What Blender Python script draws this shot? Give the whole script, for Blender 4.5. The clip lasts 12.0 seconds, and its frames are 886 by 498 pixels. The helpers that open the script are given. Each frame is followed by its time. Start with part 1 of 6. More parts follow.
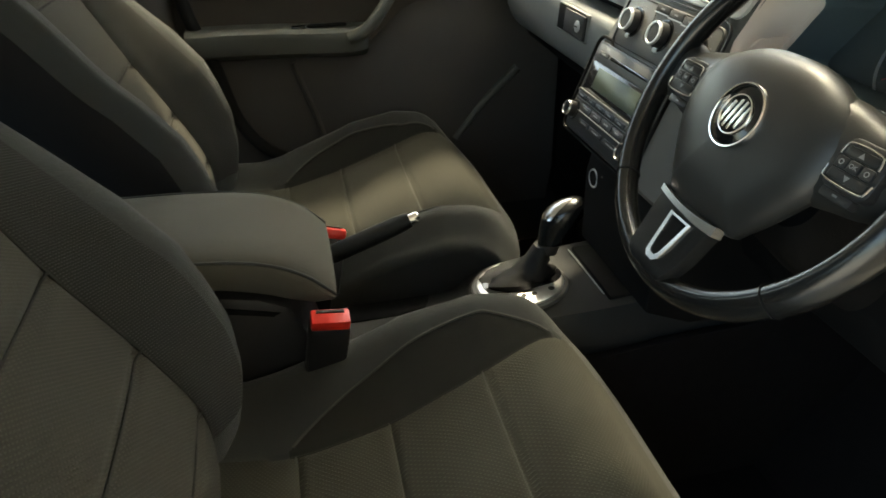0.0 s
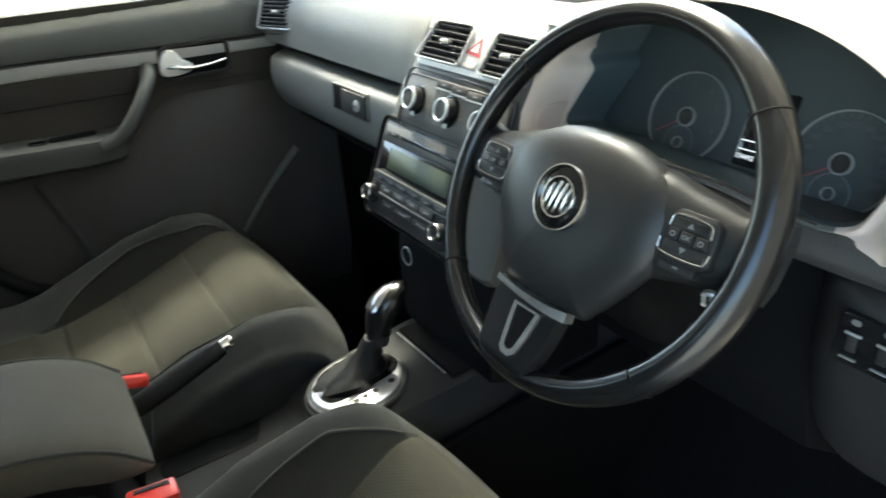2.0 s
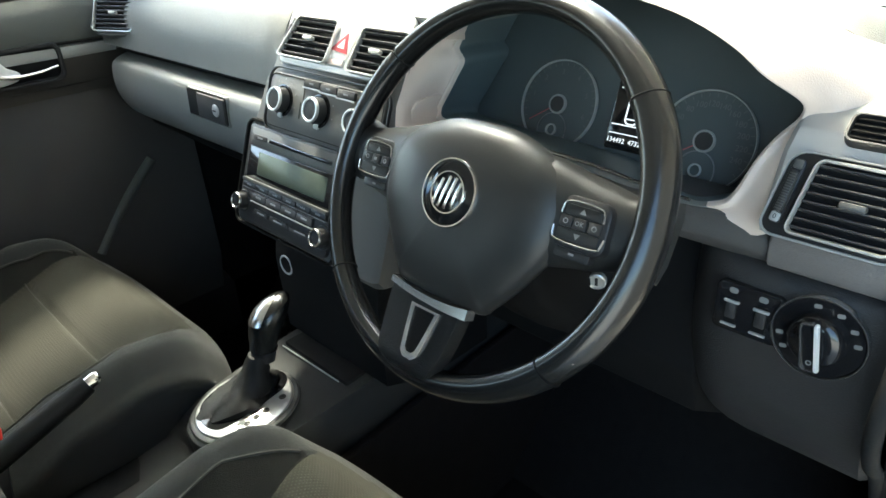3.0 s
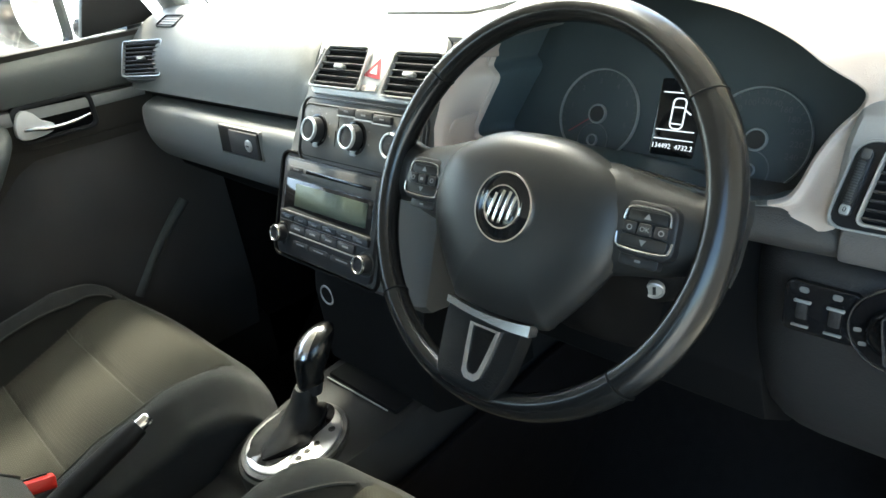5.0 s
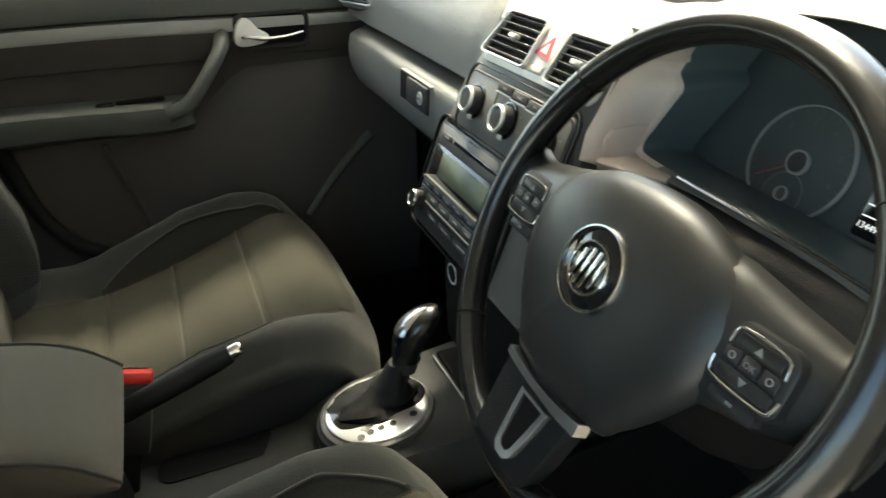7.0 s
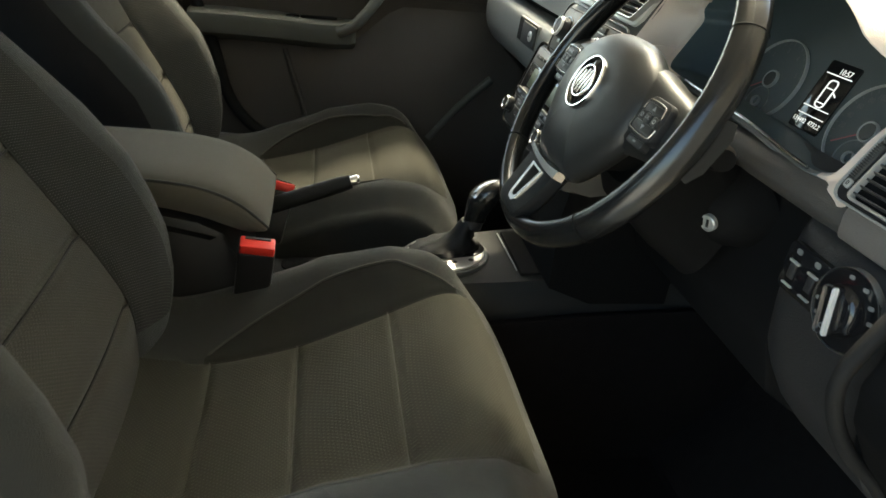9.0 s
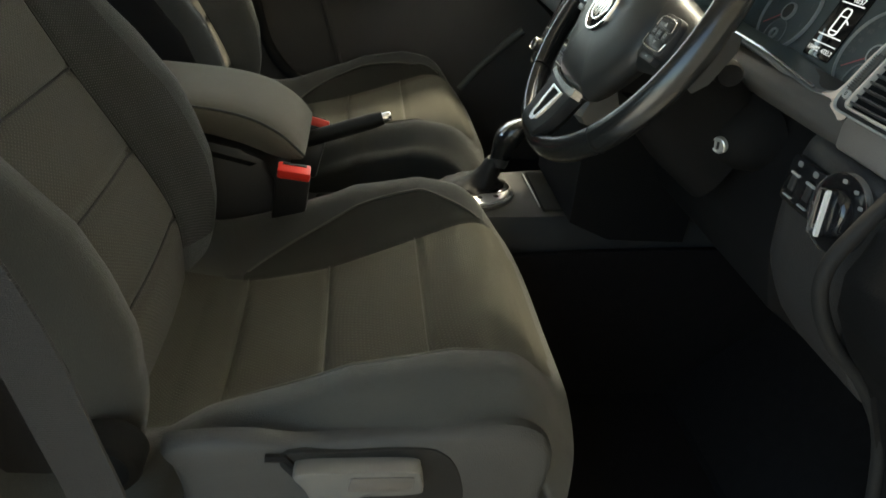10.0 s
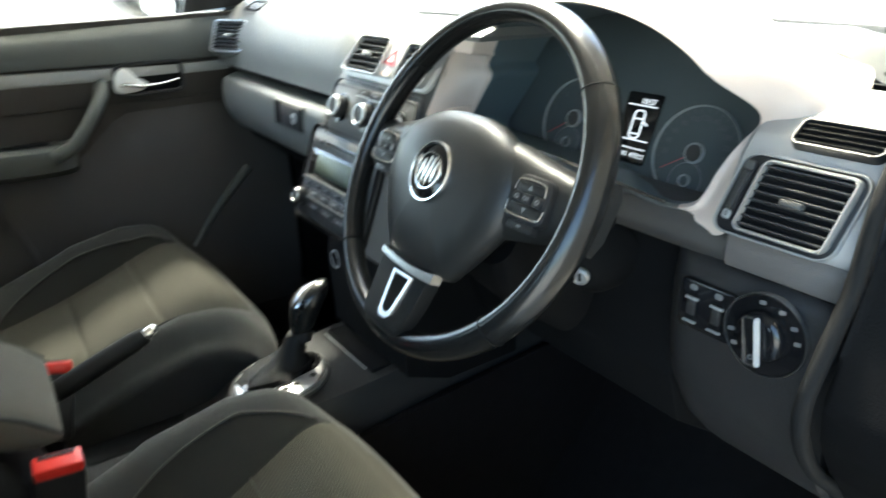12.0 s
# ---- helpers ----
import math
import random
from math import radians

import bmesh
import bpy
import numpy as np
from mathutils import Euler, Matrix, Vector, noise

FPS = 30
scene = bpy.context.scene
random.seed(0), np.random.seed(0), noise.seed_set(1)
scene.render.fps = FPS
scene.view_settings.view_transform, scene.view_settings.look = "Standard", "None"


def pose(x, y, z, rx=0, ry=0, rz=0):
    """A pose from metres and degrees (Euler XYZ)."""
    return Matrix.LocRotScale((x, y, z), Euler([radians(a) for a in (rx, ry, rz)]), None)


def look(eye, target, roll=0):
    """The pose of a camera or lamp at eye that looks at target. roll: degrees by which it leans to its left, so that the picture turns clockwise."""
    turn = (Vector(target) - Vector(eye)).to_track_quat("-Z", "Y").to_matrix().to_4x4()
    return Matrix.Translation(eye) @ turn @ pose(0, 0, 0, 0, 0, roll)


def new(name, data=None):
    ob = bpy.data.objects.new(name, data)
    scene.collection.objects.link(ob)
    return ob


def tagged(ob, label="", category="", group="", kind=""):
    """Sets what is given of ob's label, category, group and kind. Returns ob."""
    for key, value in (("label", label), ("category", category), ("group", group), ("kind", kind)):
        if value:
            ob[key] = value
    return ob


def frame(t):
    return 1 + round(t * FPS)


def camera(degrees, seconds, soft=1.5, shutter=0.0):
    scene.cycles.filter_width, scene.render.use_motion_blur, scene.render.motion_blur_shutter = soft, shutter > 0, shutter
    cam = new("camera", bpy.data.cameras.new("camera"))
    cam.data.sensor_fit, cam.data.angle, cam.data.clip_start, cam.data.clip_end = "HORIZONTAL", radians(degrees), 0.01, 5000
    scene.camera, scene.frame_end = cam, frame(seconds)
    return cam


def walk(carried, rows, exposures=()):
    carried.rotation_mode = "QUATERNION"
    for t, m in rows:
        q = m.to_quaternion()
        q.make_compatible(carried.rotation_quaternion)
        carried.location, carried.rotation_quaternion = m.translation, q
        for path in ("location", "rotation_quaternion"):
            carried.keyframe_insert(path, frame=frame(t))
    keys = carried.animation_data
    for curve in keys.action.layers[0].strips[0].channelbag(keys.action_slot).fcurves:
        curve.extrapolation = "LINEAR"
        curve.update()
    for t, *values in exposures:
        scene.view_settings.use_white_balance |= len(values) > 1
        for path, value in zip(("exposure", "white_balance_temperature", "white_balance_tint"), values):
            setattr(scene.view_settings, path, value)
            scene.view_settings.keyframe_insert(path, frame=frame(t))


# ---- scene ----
cam = camera(66.2, 12.0, shutter=0.4)
PATH = [
    (0, (0.106, -0.819, 0.928), (0.473, 0.861, -0.094), -0.9),
    (0.5, (0.107, -0.846, 0.937), (0.376, 0.869, -0.055), -1.8),
    (1, (0.108, -0.831, 0.94), (0.429, 0.888, -0.03), -2.7),
    (1.5, (0.109, -0.771, 0.944), (0.739, 0.881, 0.01), -2.4),
    (2, (0.108, -0.732, 0.951), (1.047, 0.784, 0.045), -3.7),
    (2.5, (0.118, -0.713, 0.946), (1.28, 0.6, -0.015), -3.5),
    (3, (0.108, -0.705, 0.946), (1.334, 0.569, 0.011), -3.3),
    (5, (0.094, -0.68, 0.937), (1.305, 0.659, 0.076), -7.6),
    (5.5, (0.125, -0.661, 0.941), (1.34, 0.602, -0.024), -4.0),
    (6, (0.209, -0.658, 0.938), (1.308, 0.73, 0.006), -0.4),
    (6.5, (0.254, -0.655, 0.931), (1.109, 0.854, -0.066), -1.0),
    (7, (0.238, -0.651, 0.942), (0.896, 0.98, -0.008), -1.3),
    (9, (0.196, -0.988, 0.889), (0.555, 0.747, -0.04), 6.1),
    (9.5, (0.196, -1.031, 0.892), (0.478, 0.707, -0.056), 5.2),
    (10, (0.198, -1.065, 0.861), (0.467, 0.64, -0.15), 6.2),
    (10.5, (0.211, -1.057, 0.866), (0.485, 0.605, -0.211), 5.5),
    (11, (0.21, -1.019, 0.894), (0.472, 0.725, -0.049), 2.5),
    (11.5, (0.168, -0.932, 0.901), (0.724, 0.785, 0.041), 0.8),
    (12, (0.138, -0.844, 0.908), (1.158, 0.689, 0.127), -2.0),
]
walk(cam, [(t, look(eye, target, roll)) for t, eye, target, roll in PATH], exposures=[(0, 3.0, 7700, -3), (1.0, 3.0, 7500, -3), (1.6, 3.2, 6800, -3), (2.2, 3.42, 6300, -4), (3.0, 3.5, 6300, -4), (5.0, 3.47, 6350, -4), (5.6, 3.44, 6450, -4), (6.5, 3.38, 6800, -4), (7.2, 3.1, 7250, -3), (9, 3.1, 7400, -3), (10.5, 3.05, 7450, -3), (11, 3.15, 7150, -3), (11.5, 3.28, 6800, -3), (12, 3.52, 6250, -3)])

# ---- light ----
world = bpy.data.worlds.new("sky")
scene.world = world
world.use_nodes = True
wn = world.node_tree
wn.nodes.clear()
sky = wn.nodes.new("ShaderNodeTexSky")
sky.sky_type, sky.sun_disc = "NISHITA", False
SUN_EL, SUN_AZ = radians(57), radians(21)
sky.sun_elevation, sky.sun_rotation = SUN_EL, SUN_AZ
sky.air_density, sky.dust_density, sky.ozone_density = 1.0, 3.0, 1.5
bg = wn.nodes.new("ShaderNodeBackground")
bg.inputs["Strength"].default_value = 0.15
wo = wn.nodes.new("ShaderNodeOutputWorld")
wn.links.new(sky.outputs[0], bg.inputs[0])
wn.links.new(bg.outputs[0], wo.inputs[0])
sun_data = bpy.data.lights.new("sun", "SUN")
sun_data.energy, sun_data.angle, sun_data.color = 1.2, radians(8), (1.0, 0.88, 0.74)
sun = new("sun", sun_data)
sun.matrix_world = look((9 * math.sin(SUN_AZ) * math.cos(SUN_EL), 9 * math.cos(SUN_AZ) * math.cos(SUN_EL), 9 * math.sin(SUN_EL)), (0, 0, 0))

# ---- materials ----
def mat(name, color, rough=0.5, metal=0.0, var=0.12, var_scale=9.0, bump=0.0, bump_scale=400.0, coat=0.0,
        emit=None, emit_strength=0.0, spec=0.5, sheen=0.0, weave=None, rough_var=0.08):
    """Base colour with broad variation, fine grain, and bump at real size (metres)."""
    m = bpy.data.materials.new(name)
    m.use_nodes = True
    nt = m.node_tree
    p = nt.nodes["Principled BSDF"]
    p.inputs["Metallic"].default_value = metal
    p.inputs["Coat Weight"].default_value = coat
    p.inputs["Specular IOR Level"].default_value = spec
    p.inputs["Sheen Weight"].default_value = sheen
    if emit:
        p.inputs["Emission Color"].default_value = (*emit, 1)
        p.inputs["Emission Strength"].default_value = emit_strength
    tc = nt.nodes.new("ShaderNodeTexCoord")
    n1 = nt.nodes.new("ShaderNodeTexNoise")
    n1.inputs["Scale"].default_value, n1.inputs["Detail"].default_value = var_scale, 5
    nt.links.new(tc.outputs["Object"], n1.inputs["Vector"])
    n2 = nt.nodes.new("ShaderNodeTexNoise")
    n2.inputs["Scale"].default_value, n2.inputs["Detail"].default_value = bump_scale, 2
    nt.links.new(tc.outputs["Object"], n2.inputs["Vector"])
    mix = nt.nodes.new("ShaderNodeMix")
    mix.data_type, mix.blend_type = "RGBA", "MIX"
    mix.inputs["A"].default_value = (*[c * (1 - var) for c in color], 1)
    mix.inputs["B"].default_value = (*[min(1, c * (1 + var)) for c in color], 1)
    nt.links.new(n1.outputs["Fac"], mix.inputs["Factor"])
    nt.links.new(mix.outputs["Result"], p.inputs["Base Color"])
    mr = nt.nodes.new("ShaderNodeMapRange")
    mr.inputs["To Min"].default_value = max(0.02, rough - rough_var)
    mr.inputs["To Max"].default_value = min(1, rough + rough_var)
    nt.links.new(n1.outputs["Fac"], mr.inputs["Value"])
    nt.links.new(mr.outputs["Result"], p.inputs["Roughness"])
    height = n2.outputs["Fac"]
    if weave and weave[0] == "DOTS":
        # knitted cloth: rows of small paler loops, period in metres
        mp = nt.nodes.new("ShaderNodeMapping")
        mp.inputs["Scale"].default_value = (1, 1, -1)
        mq = nt.nodes.new("ShaderNodeMapping")
        mq.inputs["Scale"].default_value = (1, -1, -1)
        nt.links.new(tc.outputs["Object"], mp.inputs["Vector"])
        nt.links.new(tc.outputs["Object"], mq.inputs["Vector"])
        w1, w2 = nt.nodes.new("ShaderNodeTexWave"), nt.nodes.new("ShaderNodeTexWave")
        w1.bands_direction, w2.bands_direction = "DIAGONAL", "DIAGONAL"
        w1.inputs["Scale"].default_value, w2.inputs["Scale"].default_value = 0.628 / weave[1], 0.628 / weave[1]
        for w in (w1, w2):
            w.inputs["Distortion"].default_value, w.inputs["Detail"].default_value = 0.0, 0.0
        nt.links.new(mp.outputs["Vector"], w1.inputs["Vector"])
        nt.links.new(mq.outputs["Vector"], w2.inputs["Vector"])
        mul = nt.nodes.new("ShaderNodeMath")
        mul.operation = "MULTIPLY"
        nt.links.new(w1.outputs["Fac"], mul.inputs[0])
        nt.links.new(w2.outputs["Fac"], mul.inputs[1])
        sharp = nt.nodes.new("ShaderNodeMath")
        sharp.operation = "POWER"
        nt.links.new(mul.outputs[0], sharp.inputs[0])
        sharp.inputs[1].default_value = weave[4]
        pale = nt.nodes.new("ShaderNodeMix")
        pale.data_type, pale.blend_type = "RGBA", "MIX"
        nt.links.new(sharp.outputs[0], pale.inputs["Factor"])
        nt.links.new(mix.outputs["Result"], pale.inputs["A"])
        pale.inputs["B"].default_value = (*[min(1, c * weave[3]) for c in color], 1)
        nt.links.new(pale.outputs["Result"], p.inputs["Base Color"])
        add = nt.nodes.new("ShaderNodeMath")
        add.operation = "MULTIPLY_ADD"
        nt.links.new(sharp.outputs[0], add.inputs[0])
        add.inputs[1].default_value = weave[2]
        nt.links.new(height, add.inputs[2])
        height = add.outputs[0]
    elif weave:
        wv = nt.nodes.new("ShaderNodeTexWave")
        wv.wave_type, wv.bands_direction = "BANDS", weave[0]
        wv.inputs["Scale"].default_value, wv.inputs["Distortion"].default_value = weave[1], 0.12
        wv.inputs["Detail"].default_value = 1.0
        wv.inputs["Detail Scale"].default_value = 3.0
        nt.links.new(tc.outputs["Object"], wv.inputs["Vector"])
        add = nt.nodes.new("ShaderNodeMath")
        add.operation = "MULTIPLY_ADD"
        nt.links.new(wv.outputs["Fac"], add.inputs[0])
        add.inputs[1].default_value = weave[2]
        nt.links.new(height, add.inputs[2])
        height = add.outputs[0]
        dark = nt.nodes.new("ShaderNodeMix")
        dark.data_type, dark.blend_type = "RGBA", "MULTIPLY"
        dark.inputs["Factor"].default_value = weave[3]
        nt.links.new(mix.outputs["Result"], dark.inputs["A"])
        nt.links.new(height, dark.inputs["B"])
        nt.links.new(dark.outputs["Result"], p.inputs["Base Color"])
    if bump:
        b = nt.nodes.new("ShaderNodeBump")
        b.inputs["Strength"].default_value, b.inputs["Distance"].default_value = bump, 0.0015
        nt.links.new(height, b.inputs["Height"])
        nt.links.new(b.outputs["Normal"], p.inputs["Normal"])
    return m


M_INSERT = mat("ribbed_brown_fabric", (0.034, 0.0330, 0.0255), 0.92, var=0.16, var_scale=14, bump=0.45, bump_scale=900, sheen=0.05, spec=0.12, weave=("DOTS", 0.0056, 0.6, 1.75, 2.2))
M_INSERT_BACK = mat("ribbed_brown_back_fabric", (0.040, 0.0378, 0.030), 0.92, var=0.16, var_scale=14, bump=0.6, bump_scale=900, sheen=0.05, spec=0.12, weave=("DOTS", 0.0064, 0.6, 1.9, 2.5))
M_FABRIC = mat("charcoal_fabric", (0.037, 0.0385, 0.036), 0.95, var=0.14, var_scale=10, bump=0.8, bump_scale=1100, sheen=0.13, spec=0.12)
M_FABRIC_DARK = mat("dark_bolster_fabric", (0.024, 0.0237, 0.0207), 0.95, var=0.14, var_scale=12, bump=0.8, bump_scale=1100, sheen=0.03, spec=0.1)
M_BOLSTER_BACK = mat("dotted_bolster_fabric", (0.027, 0.0268, 0.0242), 0.95, var=0.14, var_scale=12, bump=0.8, bump_scale=1100, sheen=0.03, spec=0.1, weave=("DOTS", 0.0044, 0.5, 5.0, 4.5))
# seat cloth painted near-black for the shade on the seats' sides
M_SIDE = mat("shaded_seat_side_cloth", (0.014, 0.0135, 0.014), 0.95, var=0.15, var_scale=12, bump=0.7, bump_scale=1100, spec=0.1)
M_ARM = mat("armrest_cloth", (0.086, 0.082, 0.068), 0.93, var=0.12, var_scale=9, bump=0.7, bump_scale=1000, sheen=0.06, spec=0.15)
M_PIPING = mat("piping_thread", (0.05, 0.048, 0.042), 0.9, var=0.2)
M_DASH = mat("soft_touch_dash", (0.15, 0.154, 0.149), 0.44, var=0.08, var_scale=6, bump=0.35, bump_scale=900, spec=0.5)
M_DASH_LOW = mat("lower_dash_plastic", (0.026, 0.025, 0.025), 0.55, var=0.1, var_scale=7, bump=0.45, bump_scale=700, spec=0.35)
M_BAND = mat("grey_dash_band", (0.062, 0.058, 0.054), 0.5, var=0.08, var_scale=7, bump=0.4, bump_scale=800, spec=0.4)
M_BLACK = mat("black_plastic", (0.016, 0.016, 0.017), 0.42, var=0.15, var_scale=12, bump=0.15, bump_scale=600, spec=0.4)
# black plastic, taken darker still to stand for shade under the dash
M_MATBLACK = mat("matt_black_plastic_and_shade", (0.0055, 0.0055, 0.0057), 0.75, var=0.15, bump=0.2, bump_scale=600, spec=0.1)
# teal in the lining colour stands for haze inside the hood
M_LINER = mat("matt_hood_lining_hazed", (0.098, 0.126, 0.134), 0.42, var=0.1, var_scale=5, bump=0.3, bump_scale=700, spec=0.35)
M_GLOSS = mat("gloss_black", (0.01, 0.01, 0.011), 0.12, var=0.1, spec=0.5)
M_STACK = mat("graphite_panel", (0.066, 0.066, 0.063), 0.48, var=0.06, var_scale=12, bump=0.1, bump_scale=900, spec=0.45)
M_SILVER = mat("satin_silver", (0.55, 0.545, 0.53), 0.34, metal=0.6, var=0.05, bump=0.03, bump_scale=1500)
M_STRIP = mat("silver_door_trim", (0.36, 0.365, 0.355), 0.45, metal=0.25, var=0.05)
M_VENTPANEL = mat("silver_vent_panel", (0.68, 0.67, 0.65), 0.42, metal=0.1, var=0.05, bump=0.05, bump_scale=1200)
# darker copy of the surround colour, for where less light falls
M_FILLER = mat("surround_in_less_light", (0.150, 0.138, 0.128), 0.5, var=0.08, var_scale=7, bump=0.4, bump_scale=800)
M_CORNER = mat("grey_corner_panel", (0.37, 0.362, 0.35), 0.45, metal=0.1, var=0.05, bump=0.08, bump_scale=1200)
# paler and warmer than the plastic: the light on hood and cheeks is painted in
M_SURROUND = mat("surround_paled_for_light", (0.66, 0.565, 0.50), 0.48, var=0.06, var_scale=8, bump=0.2, bump_scale=900, spec=0.45)
M_CLASP = mat("polished_silver_trim", (0.42, 0.41, 0.40), 0.22, metal=0.9, var=0.05)
M_SLAT = mat("slat_plastic", (0.05, 0.05, 0.051), 0.35, var=0.1, spec=0.5)
# dial black lifted to teal: glare of a cluster lens, painted in
M_DIAL = mat("dial_face_with_glare", (0.044, 0.056, 0.059), 0.55, var=0.08)
# plastic darkened to hold the shade of lever recess and lower spoke
M_RECESS = mat("shaded_recess_plastic", (0.007, 0.0072, 0.0072), 0.6, var=0.1, bump=0.3, bump_scale=800, spec=0.18)
M_BOOT = mat("boot_leather", (0.008, 0.0083, 0.0083), 0.55, var=0.2, var_scale=40, bump=0.3, bump_scale=700, spec=0.25)
M_GRIP = mat("bright_silver_paint", (0.78, 0.775, 0.755), 0.3, metal=0.25, var=0.03)
M_CHROME = mat("chrome", (0.82, 0.81, 0.79), 0.09, metal=1.0, var=0.03, rough_var=0.03)
M_LEATHER = mat("wheel_leather", (0.009, 0.0093, 0.0093), 0.24, var=0.12, var_scale=18, bump=0.04, bump_scale=1200, spec=0.5, rough_var=0.015, coat=0.1)
M_PAD = mat("airbag_pad", (0.017, 0.0173, 0.0170), 0.40, var=0.1, var_scale=12, bump=0.06, bump_scale=900, spec=0.4)
M_RED = mat("red_buckle_plastic", (0.62, 0.028, 0.02), 0.38, var=0.1)
M_REDDARK = mat("hazard_red", (0.40, 0.07, 0.08), 0.35, var=0.1)
M_CARPET = mat("black_carpet", (0.010, 0.009, 0.009), 1.0, var=0.35, var_scale=60, bump=1.0, bump_scale=700, spec=0.05)
M_DOOR = mat("door_upper_vinyl", (0.082, 0.088, 0.082), 0.6, var=0.1, var_scale=6, bump=0.5, bump_scale=700, spec=0.35)
M_DOORCLOTH = mat("door_panel_cloth", (0.055, 0.050, 0.045), 0.9, var=0.18, var_scale=8, bump=0.6, bump_scale=900, spec=0.15)
M_DOORLOW = mat("door_lower_plastic", (0.054, 0.051, 0.048), 0.65, var=0.15, var_scale=8, bump=0.4, bump_scale=700, spec=0.3)
M_LCD = mat("grey_green_lcd", (0.045, 0.058, 0.041), 0.42, var=0.06, spec=0.3)
M_GREYPRINT = mat("dim_print", (0.17, 0.175, 0.18), 0.6, var=0.02)
M_DIM = mat("switch_print", (0.16, 0.16, 0.155), 0.6, var=0.02)
M_DIALPRINT = mat("faint_dial_print", (0.095, 0.10, 0.10), 0.6, var=0.02)
M_GLOW = mat("display_light", (0.5, 0.5, 0.55), 0.5, emit=(0.9, 0.92, 1.0), emit_strength=0.13)
M_HEADLINER = mat("headliner", (0.5, 0.48, 0.44), 0.95, var=0.06, bump=0.4, bump_scale=900)
M_PILLAR = mat("pillar_trim", (0.3, 0.3, 0.285), 0.7, var=0.06, bump=0.3, bump_scale=800)
M_RUBBER = mat("rubber_seal", (0.011, 0.011, 0.011), 0.75, var=0.15, bump=0.2, spec=0.2)
# webbing colour lowered for the shade beside the seat
M_BELT = mat("belt_webbing", (0.012, 0.0115, 0.0118), 0.85, var=0.1, bump=0.7, bump_scale=900, weave=("Z", 160.0, 0.5, 0.3))
M_PAINT = mat("car_paint_dark", (0.03, 0.032, 0.035), 0.2, var=0.06, coat=0.5)
M_MIRROR = mat("mirror_glass", (0.9, 0.9, 0.9), 0.02, metal=1.0, var=0.0, rough_var=0.0)
M_PAVING = mat("pale_paving", (0.52, 0.49, 0.43), 0.9, var=0.2, var_scale=5, bump=0.6, bump_scale=60)


def glass_mat():
    m = bpy.data.materials.new("clear_glass")
    m.use_nodes = True
    p = m.node_tree.nodes["Principled BSDF"]
    p.inputs["Base Color"].default_value = (0.98, 1.0, 0.99, 1)
    p.inputs["Roughness"].default_value = 0.0
    p.inputs["Transmission Weight"].default_value = 1.0
    p.inputs["IOR"].default_value = 1.45
    return m


M_GLASS = glass_mat()


# ---- mesh helpers ----
def part(name, bm, material, parent=None, label="", smooth=38.0):
    me = bpy.data.meshes.new(name)
    bmesh.ops.recalc_face_normals(bm, faces=bm.faces)
    bm.to_mesh(me)
    bm.free()
    me.materials.append(material)
    if smooth:
        me.shade_smooth()
        me.set_sharp_from_angle(angle=radians(smooth))
    ob = new(name, me)
    if parent is not None:
        ob.parent = parent
    if label:
        ob["label"] = label
    return ob


def thing(name, label, category, group="", kind=""):
    return tagged(new(name), label, category, group, kind)


def face_at(x, y, z, tilt=0.0, yaw=0.0):
    """A frame on a face seen from behind the wheel: right, up, out. tilt: degrees its top leans forward."""
    t = radians(tilt)
    m = Matrix(((0, math.sin(t), -math.cos(t), 0), (-1, 0, 0, 0), (0, math.cos(t), math.sin(t), 0), (0, 0, 0, 1)))
    return Matrix.Translation((x, y, z)) @ Matrix.Rotation(radians(yaw), 4, "Z") @ m


def box(m, sx, sy, sz, bevel=0.0, seg=2, c=(0, 0, 0), bm=None, taper=1.0):
    """A bevelled box of the given size centred at c in the frame m."""
    out = bm if bm is not None else bmesh.new()
    b = bmesh.new()
    bmesh.ops.create_cube(b, size=1.0)
    for v in b.verts:
        k = taper if v.co.z > 0 else 1.0
        v.co = Vector((v.co.x * sx * k + c[0], v.co.y * sy * k + c[1], v.co.z * sz + c[2]))
    if bevel:
        bmesh.ops.bevel(b, geom=b.edges[:], offset=bevel, segments=seg, profile=0.5, affect="EDGES", clamp_overlap=True)
    merge(out, b, m)
    return out


def merge(out, b, m=Matrix()):
    vs = [out.verts.new(m @ v.co) for v in b.verts]
    idx = {v: i for i, v in enumerate(b.verts)}
    for f in b.faces:
        try:
            out.faces.new([vs[idx[v]] for v in f.verts])
        except ValueError:
            pass
    b.free()
    return out


def loft(rings, closed=True, caps=True, bm=None):
    """A skin over rings of equally many points."""
    out = bm if bm is not None else bmesh.new()
    rows = [[out.verts.new(Vector(p)) for p in r] for r in rings]
    n = len(rows[0])
    for a, b in zip(rows, rows[1:]):
        for i in range(n if closed else n - 1):
            j = (i + 1) % n
            out.faces.new((a[i], a[j], b[j], b[i]))
    if caps and closed:
        out.faces.new(rows[0][::-1])
        out.faces.new(rows[-1])
    return out


